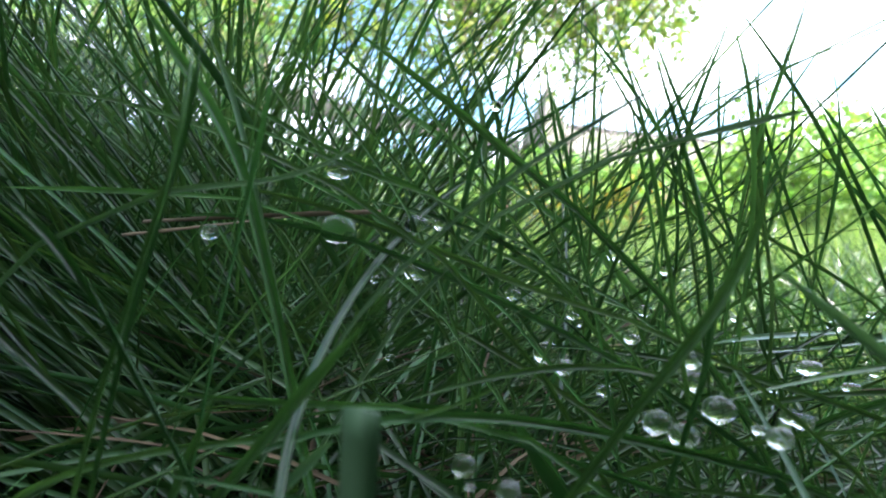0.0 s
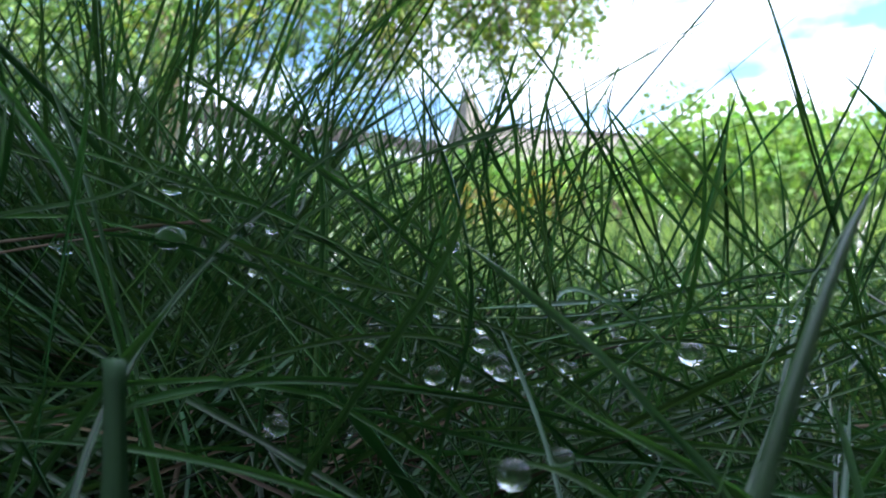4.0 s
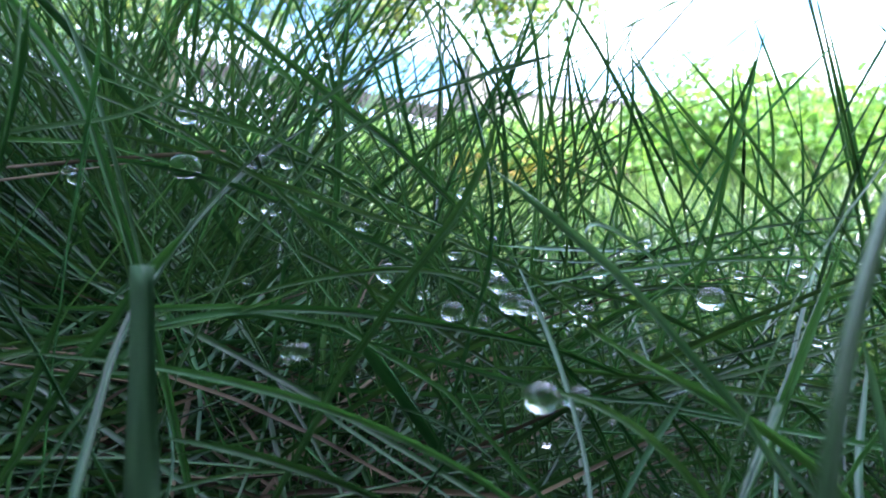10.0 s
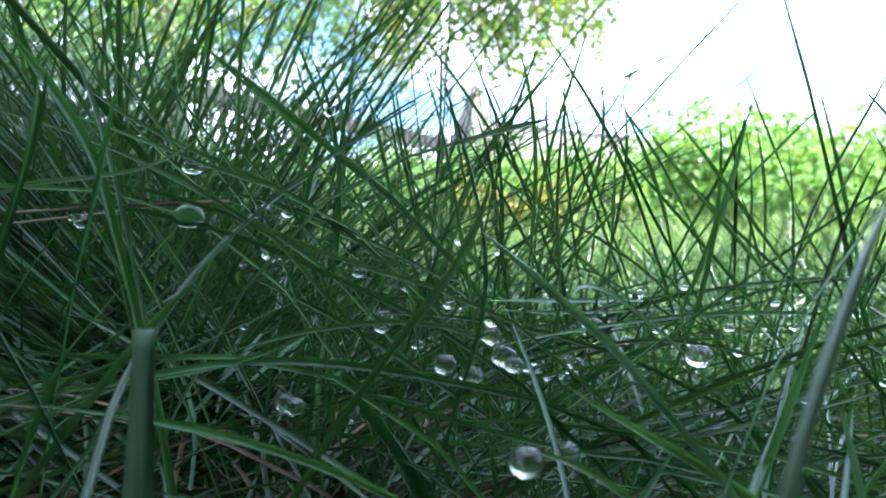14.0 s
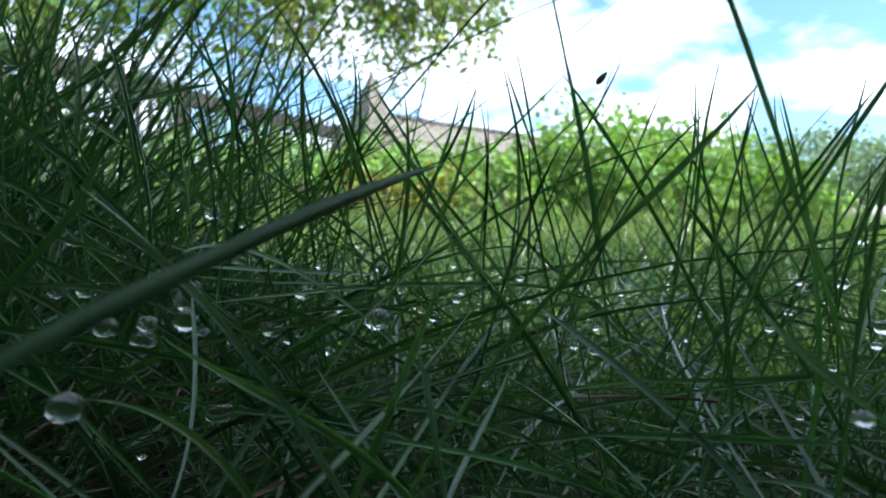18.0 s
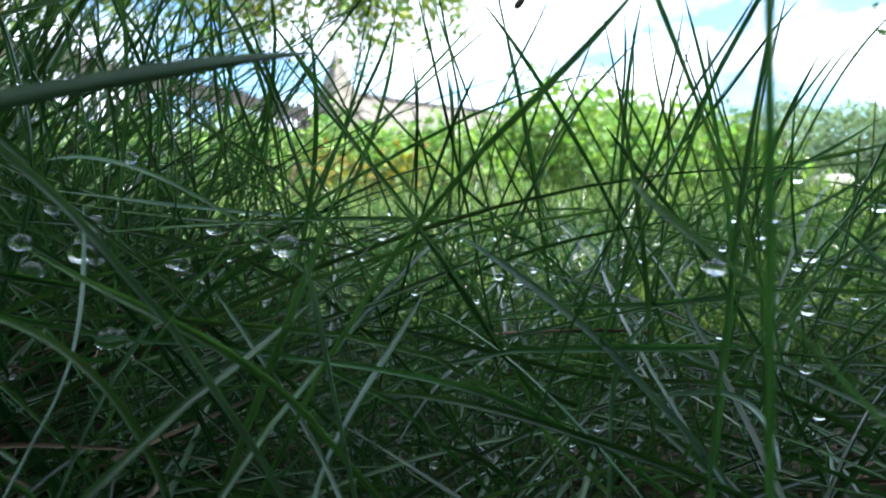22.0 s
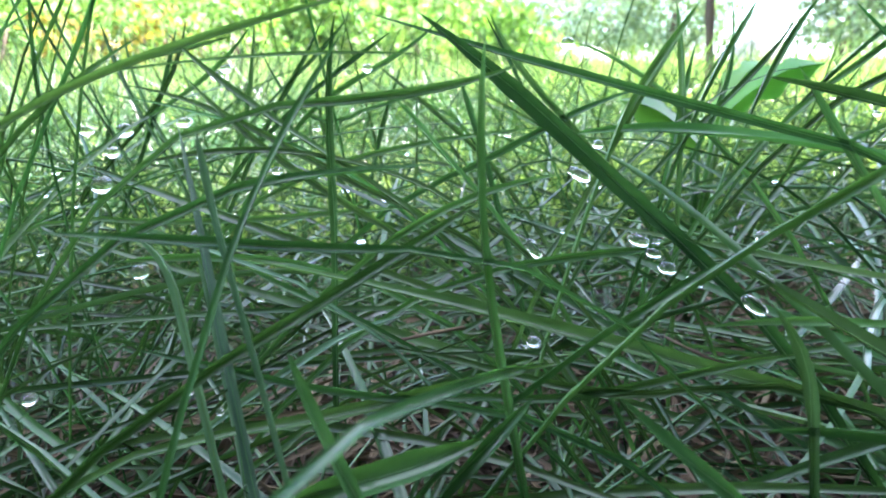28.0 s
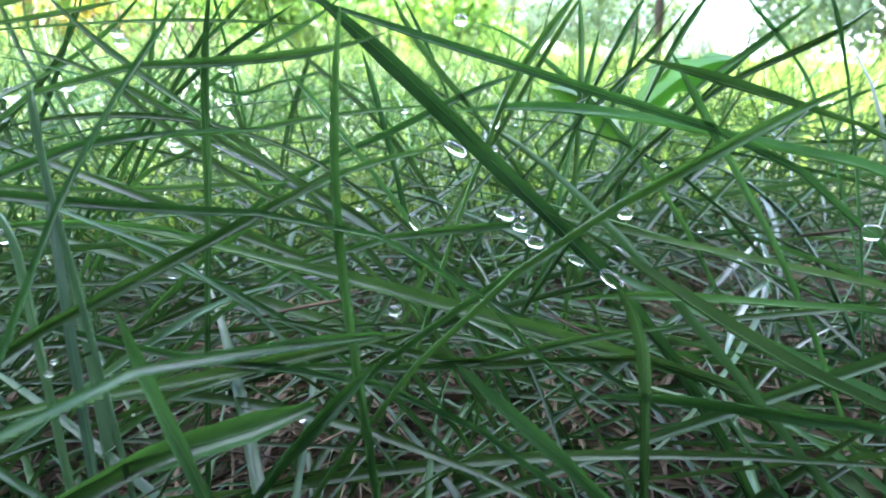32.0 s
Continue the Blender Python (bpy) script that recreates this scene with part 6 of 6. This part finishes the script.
water_drop(2.90, 2.87, 3.33, 0.29, 0)
water_drop(3.46, 2.82, 3.53, 0.29, 1)
water_drop(2.14, 2.78, 3.72, 0.25, 2)
water_drop(2.64, 3.13, 3.69, 0.25, 0)
water_drop(1.37, 4.89, 4.46, 0.93, 1)
water_drop(0.43, 5.10, 5.02, 0.97, 2)
water_drop(-1.04, 4.90, 5.31, 0.67, 0)
water_drop(1.77, 3.69, 4.31, 0.79, 1)
water_drop(1.17, 5.30, 4.83, 0.73, 2)
water_drop(2.52, 6.30, 4.59, 0.73, 0)
water_drop(2.80, 4.29, 4.17, 0.58, 1)
water_drop(4.01, 5.80, 4.52, 0.80, 2)
water_drop(2.25, 6.31, 5.11, 0.88, 0)
water_drop(0.74, 3.48, 4.15, 0.65, 1)
water_drop(3.44, 4.69, 4.25, 0.63, 2)
water_drop(2.50, 3.37, 3.78, 0.97, 0)
water_drop(2.21, 4.34, 4.38, 0.86, 1)
water_drop(1.92, 4.66, 4.59, 0.57, 2)
water_drop(1.62, 4.20, 4.35, 0.51, 0)
water_drop(2.12, 3.11, 4.41, 0.58, 1)
water_drop(3.57, 7.20, 3.37, 0.78, 2)
water_drop(3.02, 4.80, 3.98, 0.80, 0)
water_drop(2.82, 5.38, 3.95, 0.49, 1)
water_drop(8.02, 7.69, 3.97, 0.87, 2)
water_drop(4.80, 0.73, 4.34, 0.38, 0)
water_drop(9.78, 5.40, 4.28, 0.84, 1)
water_drop(8.27, 3.62, 3.89, 0.58, 2)
water_drop(8.48, 3.55, 2.47, 0.63, 0)
water_drop(4.60, 5.89, 3.99, 0.51, 1)
water_drop(6.82, 6.25, 3.69, 0.52, 2)
water_drop(7.96, 3.80, 3.66, 0.44, 0)
water_drop(6.72, 2.10, 3.84, 0.42, 1)
water_drop(6.78, 7.33, 4.05, 0.51, 2)
water_drop(8.40, 6.79, 3.32, 0.51, 0)
water_drop(3.21, 5.27, 4.10, 0.39, 1)
water_drop(5.77, 5.50, 3.48, 0.40, 2)
water_drop(9.13, 5.57, 3.91, 0.52, 0)
water_drop(9.35, 7.57, 3.60, 0.57, 1)
water_drop(6.03, 7.58, 4.26, 0.51, 2)
water_drop(5.92, 3.30, 2.77, 0.32, 0)
water_drop(4.40, 2.73, 2.93, 0.29, 1)
water_drop(9.73, 3.07, 3.63, 0.58, 0)
water_drop(9.33, 3.26, 3.38, 0.68, 1)
water_drop(9.49, 5.81, 4.27, 0.80, 2)
water_drop(9.65, 5.47, 4.06, 0.78, 0)
water_drop(9.35, 4.47, 3.89, 0.91, 1)
water_drop(10.06, 4.23, 4.40, 0.75, 2)
water_drop(7.48, 2.01, 3.41, 0.39, 0)
water_drop(6.94, 2.31, 3.38, 0.36, 1)
water_drop(9.03, 5.77, 3.66, 0.52, 2)
water_drop(7.14, 3.35, 3.39, 0.32, 1)
water_drop(5.69, 4.22, 3.84, 0.45, 2)
water_drop(5.53, 4.31, 3.89, 0.45, 0)
water_drop(12.40, 1.32, 4.01, 0.33, 1)
water_drop(12.53, 0.16, 3.70, 0.51, 1)
water_drop(10.99, 4.47, 3.83, 0.53, 1)
water_drop(12.06, 4.11, 3.44, 0.43, 0)
water_drop(11.77, 4.39, 3.55, 0.37, 1)
water_drop(11.39, 3.49, 3.20, 0.38, 2)
water_drop(12.84, 3.96, 2.98, 0.36, 0)
water_drop(10.46, 4.68, 3.20, 0.34, 1)
water_drop(12.07, 5.69, 4.12, 0.50, 2)
water_drop(10.58, 4.50, 4.86, 0.57, 0)
water_drop(11.36, 3.17, 4.83, 0.45, 1)
water_drop(12.53, 2.64, 4.20, 0.37, 2)
water_drop(11.05, 0.78, 3.16, 0.46, 0)
water_drop(9.23, 1.21, 3.14, 0.24, 1)
water_drop(10.29, 0.60, 2.76, 0.17, 2)
water_drop(11.11, 1.24, 2.67, 0.15, 0)
water_drop(15.63, 0.95, 2.95, 0.27, 1)
water_drop(15.43, 1.10, 2.90, 0.27, 2)
water_drop(10.06, 7.36, 4.07, 0.42, 0)
water_drop(10.83, 6.62, 3.80, 0.34, 1)
water_drop(11.76, 4.73, 4.47, 0.40, 2)
water_drop(12.89, 4.90, 3.79, 0.31, 0)
water_drop(12.72, 2.10, 5.00, 0.58, 1)
water_drop(14.32, 0.98, 3.75, 0.29, 2)
water_drop(16.23, 0.92, 4.25, 0.40, 0)
water_drop(16.97, 0.21, 3.98, 0.33, 1)
water_drop(11.31, 6.39, 4.27, 0.34, 2)
water_drop(11.91, 0.54, 3.70, 0.28, 0)
water_drop(13.99, -0.89, 3.56, 0.69, 1)
water_drop(8.97, 3.06, 3.97, 0.23, 2)
water_drop(9.43, 2.69, 2.56, 0.30, 0)
water_drop(13.23, 2.15, 4.09, 0.49, 1)
water_drop(8.73, 3.41, 3.60, 0.30, 2)
water_drop(12.04, 1.47, 3.57, 0.21, 0)
water_drop(11.92, 1.22, 4.06, 0.48, 1, 1.9, -50, 28)
water_drop(12.09, 0.56, 3.48, 0.50, 1, 1.3, -40, 15)
water_drop(11.96, 0.59, 3.60, 0.40, 0, 1.4, -40, 15)
water_drop(12.24, 0.02, 3.33, 0.50, 1, 1.9, -50, 35)
water_drop(13.02, 0.91, 3.08, 0.45, 0, 1.8, -45, 25)
water_drop(12.21, -0.04, 3.53, 0.38, 2, 1.7, -50, 30)
water_drop(11.89, 1.63, 3.42, 0.52, 1, 1.8, -60, 55)
water_drop(11.34, 1.16, 2.90, 0.30, 2, 1.6, 10, 15)
water_drop(11.42, 5.75, 3.60, 0.80, 1)
water_drop(12.23, 5.34, 3.36, 0.60, 0)
water_drop(11.07, 6.27, 4.80, 0.80, 1)
water_drop(11.11, 3.33, 4.56, 0.45, 2, 1.4, -40, 5)
water_drop(11.35, 3.45, 3.20, 0.42, 2)
water_drop(11.86, 0.64, 3.70, 0.48, 1, 1.5, -50, 20)
water_drop(12.78, 1.80, 3.80, 0.50, 2, 1.5, -45, 10)
